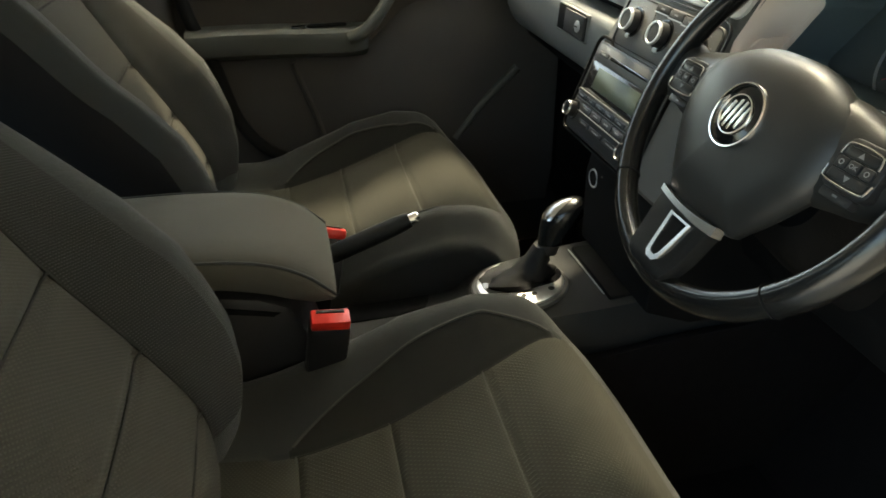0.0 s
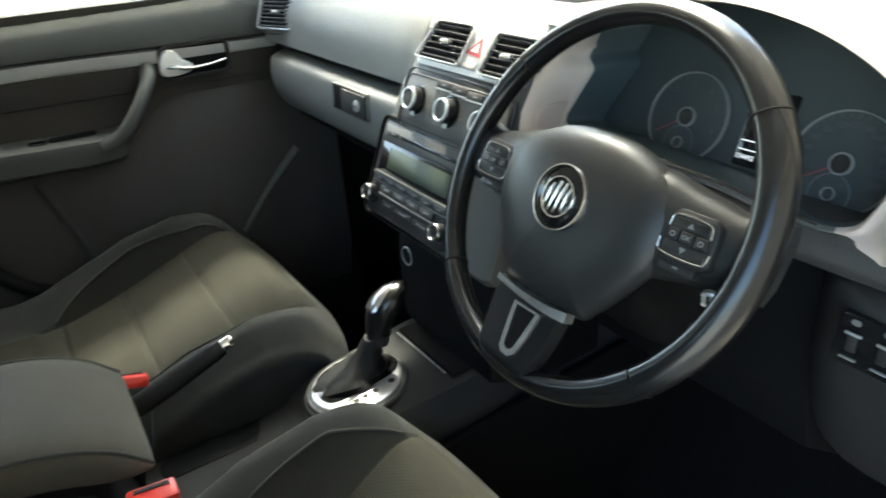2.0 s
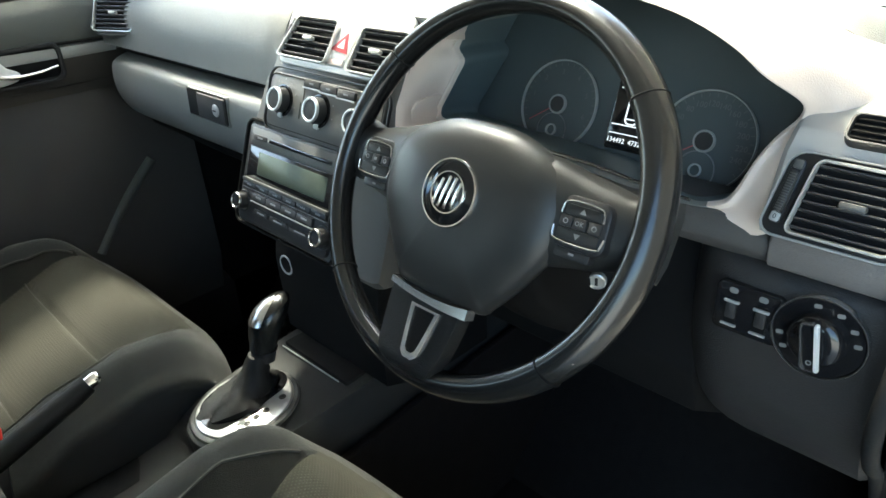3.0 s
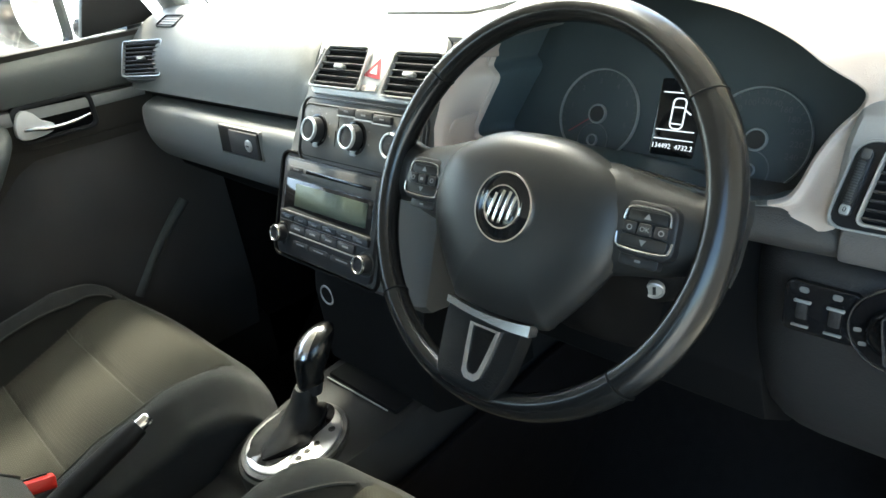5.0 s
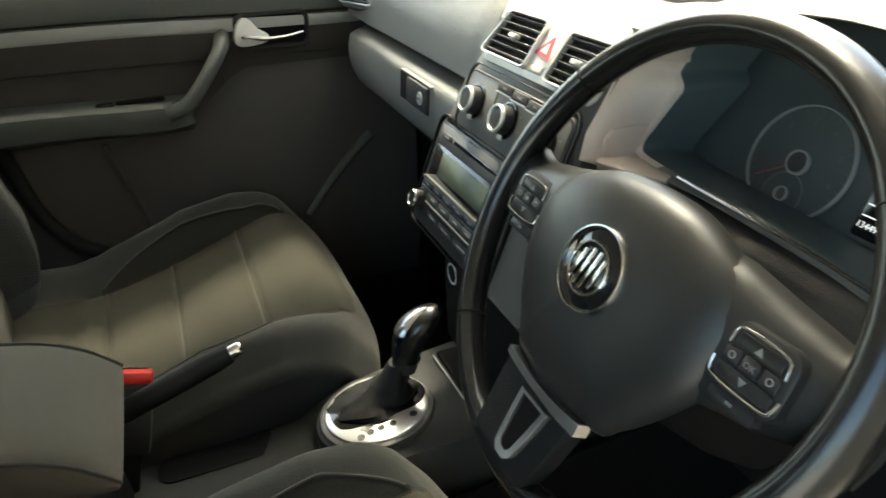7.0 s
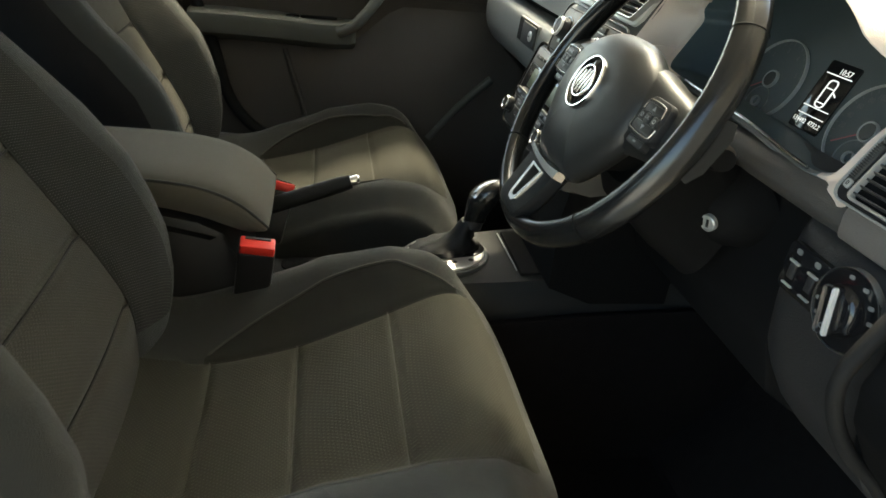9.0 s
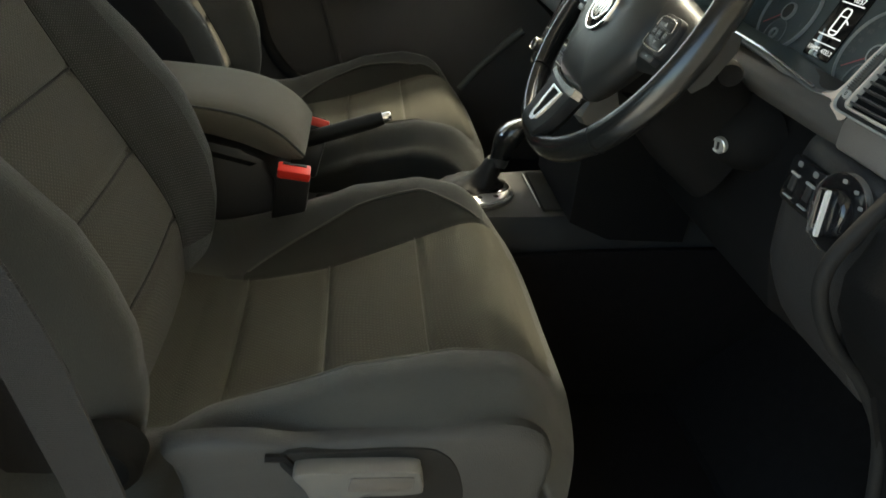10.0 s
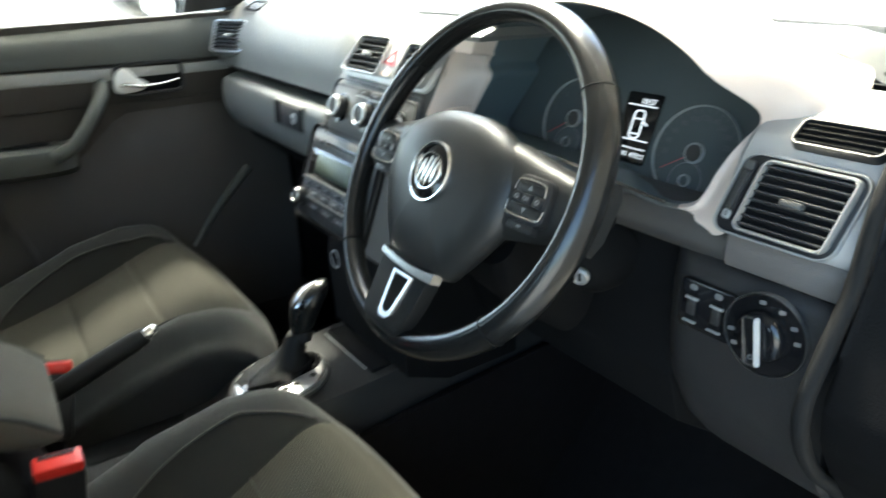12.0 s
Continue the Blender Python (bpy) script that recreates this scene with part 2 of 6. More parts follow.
def tube(points, radius, n=12, caps=True, closed=False, bm=None, squash=1.0):
    """A round bar along points; radius one number or one per point."""
    pts = [Vector(p) for p in points]
    rr = radius if isinstance(radius, (list, tuple)) else [radius] * len(pts)
    rings, up = [], None
    for i, p in enumerate(pts):
        a = pts[i - 1] if (i or closed) else p
        b = pts[(i + 1) % len(pts)] if (i < len(pts) - 1 or closed) else p
        d = (b - a).normalized()
        if up is None:
            up = Vector((0, 0, 1)) if abs(d.z) < 0.9 else Vector((1, 0, 0))
        side = d.cross(up).normalized()
        up = side.cross(d).normalized()
        rings.append([p + rr[i] * (math.cos(q) * side + squash * math.sin(q) * up) for q in (2 * math.pi * k / n for k in range(n))])
    if closed:
        rings.append(rings[0])
    out = loft(rings, True, caps and not closed, bm)
    if closed:
        bmesh.ops.remove_doubles(out, verts=out.verts, dist=1e-6)
    return out


def lathe(m, profile, n=36, bm=None):
    """Turned about the frame's z axis: profile of (radius, height)."""
    rings = [[m @ Vector((r * math.cos(q), r * math.sin(q), h)) for q in (2 * math.pi * k / n for k in range(n))] for r, h in profile]
    return loft(rings, True, True, bm)


def ring(m, r_out, r_in, h0, h1, n=48, bm=None):
    prof = [(r_in, h0), (r_out, h0), (r_out, h1 - 0.3 * (h1 - h0)), (r_out - 0.25 * (r_out - r_in), h1), (r_in + 0.25 * (r_out - r_in), h1), (r_in, h1 - 0.3 * (h1 - h0)), (r_in, h0)]
    rings = [[m @ Vector((r * math.cos(q), r * math.sin(q), h)) for q in (2 * math.pi * k / n for k in range(n))] for r, h in prof]
    out = loft(rings, True, False, bm)
    bmesh.ops.remove_doubles(out, verts=out.verts, dist=1e-7)
    return out


def rrect(w, h, r, n=5):
    """A rounded rectangle, counterclockwise."""
    pts = []
    for cx, cy, a0 in ((w / 2 - r, h / 2 - r, 0), (-w / 2 + r, h / 2 - r, 90), (-w / 2 + r, -h / 2 + r, 180), (w / 2 - r, -h / 2 + r, 270)):
        pts += [(cx + r * math.cos(radians(a0 + 90 * k / n)), cy + r * math.sin(radians(a0 + 90 * k / n))) for k in range(n + 1)]
    return pts


def slab(m, outline, h0, h1, edge=0.0, bm=None):
    """An outline in the frame's plane raised from h0 to h1, its upper rim drawn in by edge."""
    cx, cy = sum(p[0] for p in outline) / len(outline), sum(p[1] for p in outline) / len(outline)

    def at(h, inset):
        res = []
        for x, y in outline:
            d = math.hypot(x - cx, y - cy) or 1
            k = max(0.0, 1 - inset / d)
            res.append(m @ Vector((cx + (x - cx) * k, cy + (y - cy) * k, h)))
        return res
    rows = [at(h0, 0), at(h1 - edge, 0)] + ([at(h1 - edge * 0.3, edge * 0.3), at(h1, edge)] if edge else [])
    return loft(rows, True, True, bm)


def frame_slab(m, outer, inner, h0, h1, bm=None):
    """A frame between two outlines with equally many points."""
    rows = [[m @ Vector((*p, h0)) for p in outer], [m @ Vector((*p, h1 - 0.0015)) for p in outer],
            [m @ Vector((p[0] * 0.8 + q[0] * 0.2, p[1] * 0.8 + q[1] * 0.2, h1)) for p, q in zip(outer, inner)],
            [m @ Vector((p[0] * 0.2 + q[0] * 0.8, p[1] * 0.2 + q[1] * 0.8, h1)) for p, q in zip(outer, inner)],
            [m @ Vector((*p, h1 - 0.0015)) for p in inner], [m @ Vector((*p, h0)) for p in inner]]
    return loft(rows + rows[:1], True, False, bm)


def smooth_line(pts, per=6):
    """Catmull-Rom through the points."""
    p = [Vector(q) for q in pts]
    p = [2 * p[0] - p[1]] + p + [2 * p[-1] - p[-2]]
    out = []
    for a, b, c, d in zip(p, p[1:], p[2:], p[3:]):
        for k in range(per):
            t = k / per
            out.append(0.5 * (2 * b + (c - a) * t + (2 * a - 5 * b + 4 * c - d) * t * t + (3 * b - a - 3 * c + d) * t ** 3))
    return out + [p[-2]]


def smooth_loop(pts, per=4):
    p = [Vector(q) for q in pts]
    n, out = len(p), []
    for i in range(n):
        a, b, c, d = p[i - 1], p[i], p[(i + 1) % n], p[(i + 2) % n]
        for k in range(per):
            t = k / per
            out.append(0.5 * (2 * b + (c - a) * t + (2 * a - 5 * b + 4 * c - d) * t * t + (3 * b - a - 3 * c + d) * t ** 3))
    return out


def curve_at(pairs, x):
    return float(np.interp(x, [a for a, _ in pairs], [b for _, b in pairs]))


def smooth_at(pairs, x):
    """Like curve_at, rounded at the joints."""
    return sum(curve_at(pairs, x + d) * w for d, w in ((-0.03, 0.15), (-0.015, 0.2), (0, 0.3), (0.015, 0.2), (0.03, 0.15)))


def text(body, m, size, material, parent, name="lettering"):
    cu = bpy.data.curves.new(name, "FONT")
    cu.body, cu.size, cu.align_x, cu.align_y, cu.extrude, cu.resolution_u = body, size, "CENTER", "CENTER", 0.0001, 2
    tmp = bpy.data.objects.new(name, cu)
    scene.collection.objects.link(tmp)
    me = bpy.data.meshes.new_from_object(tmp.evaluated_get(bpy.context.evaluated_depsgraph_get()))
    bpy.data.objects.remove(tmp)
    me.transform(m)
    me.materials.append(material)
    ob = new(name, me)
    ob.parent = parent
    return ob


def prism_y(profile, y0, y1, bm=None, bevel=0.0):
    """A side-view outline (x, z) drawn out from y0 to y1."""
    b = loft([[(x, y0, z) for x, z in profile], [(x, y1, z) for x, z in profile]])
    if bevel:
        bmesh.ops.bevel(b, geom=b.edges[:], offset=bevel, segments=2, profile=0.5, affect="EDGES", clamp_overlap=True)
    return b if bm is None else merge(bm, b)


# ---- setting ----
def setting(name, bm, material, label, category, smooth=38.0):
    return tagged(part(name, bm, material, None, "", smooth), label, category, kind="structure")


def build_shell():
    g = bmesh.new()
    bmesh.ops.create_grid(g, x_segments=2, y_segments=2, size=150.0)
    bmesh.ops.translate(g, verts=g.verts, vec=(0, 0, -0.36))
    setting("ground", g, M_PAVING, "pale sunlit paving outside the parked car", "ground")
    b = box(Matrix(), 2.5, 1.42, 0.05, 0.01, c=(-0.15, 0.0, -0.025))
    setting("floor", b, M_CARPET, "black carpeted car floor in deep shade", "floor")
    setting("wall_front", prism_y([(1.0, 0.30), (1.02, 0.72), (1.05, 0.72), (1.06, -0.05), (0.80, -0.03), (0.80, 0.02), (0.94, 0.16)], -0.70, 0.70),
            M_CARPET, "black carpeted bulkhead under the dashboard", "bulkhead")
    # roof with a soft camber
    rows = []
    for i in range(9):
        y = -0.62 + 1.24 * i / 8
        dz = 0.03 * (1 - (y / 0.62) ** 2)
        rows.append([(-1.45, y, 1.22 + dz), (-0.6, y, 1.27 + dz), (0.0, y, 1.27 + dz), (0.59, y, 1.205 + dz),
                     (0.61, y, 1.225 + dz), (0.0, y, 1.30 + dz), (-0.6, y, 1.30 + dz), (-1.45, y, 1.25 + dz)])
    setting("ceiling", loft(rows), M_HEADLINER, "light grey cloth headliner of the car roof", "headliner")
    for sg, nm in ((1, "roof_rail_left"), (-1, "roof_rail_right")):
        sec = [(0.60, 1.262), (0.60, 1.205), (0.66, 1.165), (0.735, 1.085), (0.772, 1.085), (0.762, 1.235), (0.68, 1.285)]
        rows = [[(x, sg * (y - dy), z - dz) for y, z in sec] for x, dy, dz in ((-1.45, 0.0, 0.03), (-0.6, 0.0, 0.0), (0.0, 0.0, 0.0), (0.40, 0.01, 0.012), (0.60, 0.06, 0.035))]
        setting(nm, loft(rows), M_HEADLINER, "light grey roof rail above the door opening", "roof rail")
    # pillars
    for s, nm in ((1, "pillar_left"), (-1, "pillar_right")):
        path = smooth_line([(0.80, s * 0.755, 0.76), (0.74, s * 0.745, 0.86), (0.65, s * 0.69, 1.04), (0.57, s * 0.62, 1.215)], 5)
        setting(nm, tube(path, 0.036, 10, squash=0.7), M_PILLAR, "grey plastic windscreen pillar trim", "pillar")
    for s, nm in ((1, "pillar_middle_left"), (-1, "pillar_middle_right")):
        xs = -0.16 if s > 0 else -0.20
        path = smooth_line([(xs, s * 0.755, -0.02), (xs - 0.0, s * 0.755, 0.45), (xs - 0.02, s * 0.745, 0.80), (xs - 0.06, s * 0.63, 1.26)], 4)
        setting(nm, tube(path, [0.095] * 9 + [0.06] * 4, 12, squash=0.5), M_DOORLOW, "dark plastic trim on the pillar behind the front seat", "pillar")
    for s, nm in ((1, "wall_left"), (-1, "wall_right")):
        w = box(Matrix(), 1.32, 0.05, 0.84, 0.01, c=(-0.79, s * 0.758, 0.38))
        setting(nm, w, M_DOORLOW, "dark rear side panel below the window line", "side panel")
    setting("wall_rear", box(Matrix(), 0.06, 1.48, 0.86, 0.01, c=(-1.43, 0, 0.38)), M_DOORLOW, "dark tailgate panel at the car's rear", "tailgate")
    setting("sill_left", box(Matrix(), 1.3, 0.10, 0.22, 0.02, c=(0.45, 0.76, 0.03)), M_BLACK, "black plastic sill under the passenger doorway", "sill")
    setting("door_sill", box(Matrix(), 1.05, 0.10, 0.12, 0.02, c=(0.33, -0.74, 0.02)), M_BLACK, "black plastic sill under the driver's doorway", "sill")
    for s, nm in ((1, "kick_panel_left"), (-1, "kick_panel_right")):
        setting(nm, box(Matrix(), 0.36, 0.05, 0.82, 0.008, c=(0.92, s * 0.735, 0.36)), M_CARPET, "black carpeted side of the footwell", "side panel")
    setting("body_side_left", box(Matrix(), 0.9, 0.02, 0.75, 0.004, c=(0.55, 0.80, 0.40)), M_PAINT, "dark painted body side outside the passenger door", "body panel")
    # windscreen
    n, ws = 10, []
    for i in range(n + 1):
        u = -1 + 2 * i / n
        ws.append([(1.16 - 0.34 * abs(u) ** 2.2, 0.735 * u, 0.795 + 0.02 * u * u), (0.615 - 0.05 * u * u, 0.60 * u, 1.242 - 0.03 * u * u),
                   (0.62 - 0.05 * u * u, 0.60 * u, 1.247 - 0.03 * u * u), (1.165 - 0.34 * abs(u) ** 2.2, 0.735 * u, 0.80 + 0.02 * u * u)])
    w = setting("window_1", loft(ws), M_GLASS, "clear raked windscreen with daylight behind it", "windscreen")
    w.visible_shadow = False
    b = prism_y([(-0.10, 0.815), (0.68, 0.83), (0.40, 1.22), (-0.14, 1.25)], 0.752, 0.756)
    w = setting("window_2", b, M_GLASS, "clear side window above the passenger door", "window")
    w.visible_shadow = False


build_shell()


def build_light_blockers():
    """An unseen wall and roof added along the driver's side to hold back skylight."""
    setting("wall_light_block", box(Matrix(), 6.0, 0.2, 3.0, c=(2.6, -2.2, 1.14)), M_LIGHT_BLOCK, "unseen pale wall added to block light on the driver's side", "wall")
    setting("roof_light_block", box(Matrix(), 6.0, 2.00, 0.12, c=(2.6, -1.15, 2.3)), M_LIGHT_BLOCK, "unseen plain roof added to block light over the driver's side", "roof")


# plain colour for the added light-blocking wall and roof
M_LIGHT_BLOCK = mat("pale_light_block", (0.42, 0.375, 0.31), 0.9, var=0.1, var_scale=2)
build_light_blockers()


# ---- dashboard ----
YC = -0.033          # middle of the centre stack
PA = [(1.25, 0.772), (1.0, 0.815), (0.86, 0.838), (0.75, 0.851), (0.69, 0.846), (0.645, 0.822), (0.613, 0.778), (0.600, 0.717)]
PB = [(1.25, 0.735), (1.0, 0.768), (0.90, 0.790), (0.83, 0.810), (0.77, 0.829), (0.72, 0.839), (0.68, 0.840), (0.628, 0.826)]
PC = [(1.20, 0.735), (0.98, 0.766), (0.90, 0.783), (0.83, 0.796), (0.77, 0.802), (0.72, 0.799), (0.685, 0.790), (0.655, 0.776)]


def ease(a, b, x):
    t = min(1, max(0, (x - a) / (b - a)))
    return t * t * (3 - 2 * t)


def dash_base(y):
    a, c = ease(0.085, 0.13, y), ease(-0.50, -0.60, y)
    pts = []
    for p, q, r in zip(PA, PB, PC):
        x, z = q[0] + (p[0] - q[0]) * a, q[1] + (p[1] - q[1]) * a
        x, z = x + (r[0] - x) * c, z + (r[1] - z) * c
        fore = 0.30 * (y / 0.74) ** 4 * ease(0.7, 1.15, x)
        pts.append((x - fore, y, z))
    return pts


def dash_profile(y):
    """The dash top from the windscreen to its edge, drawn back ahead of the instrument hood."""
    k = ease(-0.205, -0.225, y) * ease(-0.600, -0.580, y)
    return smooth_line([(x + k * (0.80 - 0.628) * (1.16 - x) / 0.532, y, z - 0.004 * k) for x, y, z in dash_base(y)], 4)


def dash_z(x, y):
    pts = sorted((px, pz) for px, _, pz in dash_base(y))
    return float(np.interp(x, [p[0] for p in pts], [p[1] for p in pts]))


def dash_sheet():
    b = loft([dash_profile(-0.70 + 1.42 * i / 71) for i in range(72)], closed=False)
    bmesh.ops.recalc_face_normals(b, faces=b.faces)
    bmesh.ops.solidify(b, geom=b.faces[:], thickness=0.006)
    return b


DASH = thing("dashboard", "dark grey soft-touch car dashboard, its top washed by daylight", "dashboard")
part("top_panel", dash_sheet(), M_DASH, DASH, "soft grey dash top")
# black strip painted for the shadow between dash top and glovebox
part("groove", box(Matrix(), 0.03, 0.585, 0.034, 0.004, c=(0.640, 0.413, 0.715)), M_MATBLACK, DASH, "recessed shelf strip, black for its shadow")
# near-black cores stand for the shade behind the panels
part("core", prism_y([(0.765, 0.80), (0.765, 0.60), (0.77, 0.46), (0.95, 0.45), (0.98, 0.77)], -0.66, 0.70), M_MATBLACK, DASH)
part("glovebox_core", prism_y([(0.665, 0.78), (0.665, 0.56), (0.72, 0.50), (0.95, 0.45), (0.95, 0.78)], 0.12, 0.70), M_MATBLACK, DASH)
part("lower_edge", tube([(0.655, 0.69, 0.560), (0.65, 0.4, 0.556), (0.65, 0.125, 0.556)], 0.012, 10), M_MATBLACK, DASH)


def stack_x(z):
    return 0.503 + (z - 0.552) * 0.379


LEFT_EDGE = [(0.538, 0.160), (0.556, 0.168), (0.60, 0.171), (0.65, 0.163), (0.70, 0.150), (0.737, 0.139), (0.752, 0.133), (0.80, 0.121), (0.838, 0.112)]

RIGHT_EDGE = [(0.538, 0.145), (0.66, 0.143), (0.70, 0.130), (0.737, 0.123), (0.84, 0.117)]


def centre_stack():
    """Graphite block that widens downwards on the passenger's side."""
    rows = []
    for y, d in ((1.0, 0.02), (0.985, 0.006), (0.93, 0.0), (-0.93, 0.0), (-0.985, 0.006), (-1.0, 0.02)):
        w = lambda z: YC + y * (curve_at(LEFT_EDGE, z) if y > 0 else curve_at(RIGHT_EDGE, z))  # noqa: E731
        prof = [(0.508 + d, 0.556), (stack_x(0.585) + 0.004 + d, 0.585), (stack_x(0.65) + 0.004 + d, 0.65), (stack_x(0.70) + 0.005 + d, 0.70), (0.576 + d, 0.737), (0.586 + d, 0.752),
                (0.628 + d, 0.822), (0.66 + d, 0.827), (0.72, 0.80), (0.72, 0.56), (0.56, 0.538), (0.515 + d, 0.545)]
        rows.append([(x, w(z), z) for x, z in prof])
    b = loft(rows)
    bmesh.ops.bevel(b, geom=[e for e in b.edges if e.is_valid and e.calc_face_angle(0) > 0.5], offset=0.003, segments=2, profile=0.5, affect="EDGES", clamp_overlap=True)
    return b


part("console_face", centre_stack(), M_STACK, DASH, "graphite plastic centre stack")
# shade below the stack is put into this near-black colour
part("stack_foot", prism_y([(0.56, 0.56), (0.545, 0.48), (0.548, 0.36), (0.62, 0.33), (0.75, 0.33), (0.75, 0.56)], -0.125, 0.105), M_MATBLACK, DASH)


# binnacle: an opening with an overhanging lip, drawn in to the instruments
LIP = [(-0.373, 0.708), (-0.430, 0.701), (-0.472, 0.698), (-0.498, 0.704), (-0.508, 0.717), (-0.516, 0.740), (-0.527, 0.761), (-0.541, 0.780), (-0.545, 0.798), (-0.532, 0.819), (-0.505, 0.840),
       (-0.460, 0.859), (-0.400, 0.870), (-0.340, 0.869), (-0.285, 0.860), (-0.232, 0.848), (-0.202, 0.838), (-0.190, 0.823), (-0.181, 0.799), (-0.179, 0.791), (-0.189, 0.780), (-0.181, 0.762), (-0.171, 0.742), (-0.162, 0.721), (-0.180, 0.714), (-0.270, 0.712)]


def binnacle_rings():
    lip = smooth_loop([(y, z, 0) for y, z in LIP], 4)
    cy, cz = -0.368, 0.770
    rows = [[], [], []]
    outer = []
    for p in lip:
        y, z = p.x, p.y
        dy, dz = y - cy, z - cz
        top = ease(0.775, 0.828, z) if y < -0.37 else ease(0.825, 0.866, z)
        up = ease(-2, 42, math.degrees(math.atan2(dz, abs(dy))))
        low = 1 - ease(0.70, 0.75, z)
        lx = (0.628 + 0.24 * (z - 0.70)) * (1 - top) + 0.589 * top
        # deep end at the instruments, throat, lip
        zi = cz + dz * (0.90 if dz > 0 else 1.12) - 0.004
        rows[0].append((0.690 + (zi - 0.68) * 0.42, cy + dy * 0.97, zi))
        rows[1].append((lx + 0.035, cy + dy * 0.985, cz + dz * (0.96 - 0.01 * top if dz > 0 else 1.03)))
        rows[2].append((lx + 0.005, cy + dy * 0.99, cz + dz * 0.985))
        # rolled edge and outer blend
        oy = cy + dy * (1.29 - 0.12 * up)
        oz = max(0.691 - 0.017 * ease(-0.45, -0.49, y), cz + dz * 1.22)
        side = 0.590 + 0.75 * max(0.0, oz - 0.70) if dy < 0 else 0.588 + 0.61 * max(0.0, oz - 0.737)
        ox = (side + 0.030 * low) * (1 - up) + 0.85 * up
        oz = oz * (1 - up) + (dash_z(0.85, oy) - 0.004) * up
        thin = ease(-0.500, -0.455, y) * ease(-0.195, -0.225, y) * (z < 0.74)
        m = (lx + (ox - lx) * 0.42, cy + dy * (1.12 + 0.02 * (1 - up)), (cz + dz * (1.11 + 0.0 * up)) if up < 0.5 else cz + dz * (1.11 - 0.05 * (up - 0.5)))
        m = tuple(a + (b - a) * thin for a, b in zip(m, (lx + 0.001, y, z - 0.007)))
        ox, oy, oz = (a + (b - a) * thin for a, b in zip((ox, oy, oz), (lx + 0.008, y, z - 0.012)))
        if dy > 0 and z < 0.846:
            # cheek towards the centre stack
            k = (1 - thin) * (1 - ease(0.824, 0.846, z))
            ex = float(np.interp(z, (0.70, 0.737, 0.752, 0.822, 0.84), (0.563, 0.576, 0.586, 0.628, 0.640)))
            ys = YC - curve_at(RIGHT_EDGE, z)
            m = tuple(a + (b - a) * k for a, b in zip(m, (ex + 0.020, ys - 0.0030, z + 0.002)))
            ox, oy, oz = (a + (b - a) * k for a, b in zip((ox, oy, oz), (ex + 0.005, ys + 0.003, z + 0.003)))
        outer.append(smooth_line([rows[2][-1], (lx - 0.001, cy + dy * 1.01, cz + dz * 1.015), (lx + 0.003 + 0.02 * top, cy + dy * 1.05, cz + dz * (1.05 + 0.02 * top)), m, (ox, oy, oz)], 4))
    return rows + [[o[k] for o in outer] for k in range(1, len(outer[0]))]


RINGS = binnacle_rings()


def hood_split(lower):
    """The arched hood, or the darker ledge under the instruments."""
    b = loft(RINGS[2:], True, False)
    cut = []
    for f in b.faces:
        c = f.calc_center_median()
        if (c.z < 0.722 and -0.488 < c.y < -0.205) != lower:
            cut.append(f)
    bmesh.ops.delete(b, geom=cut, context="FACES")
    return b


# hood and cheeks carry their daylight in the pale surround colour
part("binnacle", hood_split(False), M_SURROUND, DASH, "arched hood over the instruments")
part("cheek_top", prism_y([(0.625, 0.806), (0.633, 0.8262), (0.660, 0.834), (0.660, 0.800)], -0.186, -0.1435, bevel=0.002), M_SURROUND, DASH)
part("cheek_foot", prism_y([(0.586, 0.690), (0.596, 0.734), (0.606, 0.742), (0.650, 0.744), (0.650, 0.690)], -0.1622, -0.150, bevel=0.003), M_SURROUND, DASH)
part("instrument_ledge", hood_split(True), M_DASH, DASH, "grey ledge under the instruments")
part("ledge_trim", tube(smooth_line([(0.629, y, z + 0.001) for y, z in ((-0.225, 0.714), (-0.300, 0.711), (-0.373, 0.708), (-0.430, 0.702), (-0.472, 0.699))], 4), 0.0017, 8), M_CLASP, DASH, "thin bright strip along the ledge")
part("binnacle_liner", loft(RINGS[:3], True, False), M_LINER, DASH, "dark matt inner hood")
# lower light under the vent is painted in as a darker grey
part("driver_filler", prism_y([(0.634, 0.735), (0.618, 0.705), (0.612, 0.690), (0.614, 0.668), (0.68, 0.66), (0.68, 0.76)], -0.650, -0.546, bevel=0.004), M_FILLER, DASH, "panel under the driver's vent, greyed for less light")
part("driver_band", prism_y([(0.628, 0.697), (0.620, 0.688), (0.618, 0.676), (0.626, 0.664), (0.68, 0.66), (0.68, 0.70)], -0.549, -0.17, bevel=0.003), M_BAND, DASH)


def smooth_profile(prof):
    return [(p.x, p.z) for p in smooth_line([(x, 0, z) for x, z in prof[:-1]], 3)] + prof[-1:]


def lower_panel():
    prof = [(0.626, 0.668), (0.611, 0.660), (0.6055, 0.640), (0.6045, 0.600), (0.608, 0.565), (0.618, 0.525), (0.66, 0.465), (0.74, 0.42), (0.76, 0.66)]
    rows = []
    for y, d in ((-0.650, 0.006), (-0.645, 0.0), (-0.545, 0.0), (-0.525, 0.003), (-0.508, 0.010), (-0.495, 0.021), (-0.484, 0.034), (-0.476, 0.050)):
        rows.append([Vector((min(0.76, x + d), y, z)) for x, z in smooth_profile(prof)])
    return loft(rows)


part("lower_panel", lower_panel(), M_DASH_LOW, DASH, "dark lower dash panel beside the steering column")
# knee area: shade painted in as near-black
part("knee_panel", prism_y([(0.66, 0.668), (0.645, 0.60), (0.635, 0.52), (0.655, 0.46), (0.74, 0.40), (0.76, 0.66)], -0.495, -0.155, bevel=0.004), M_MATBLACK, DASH)
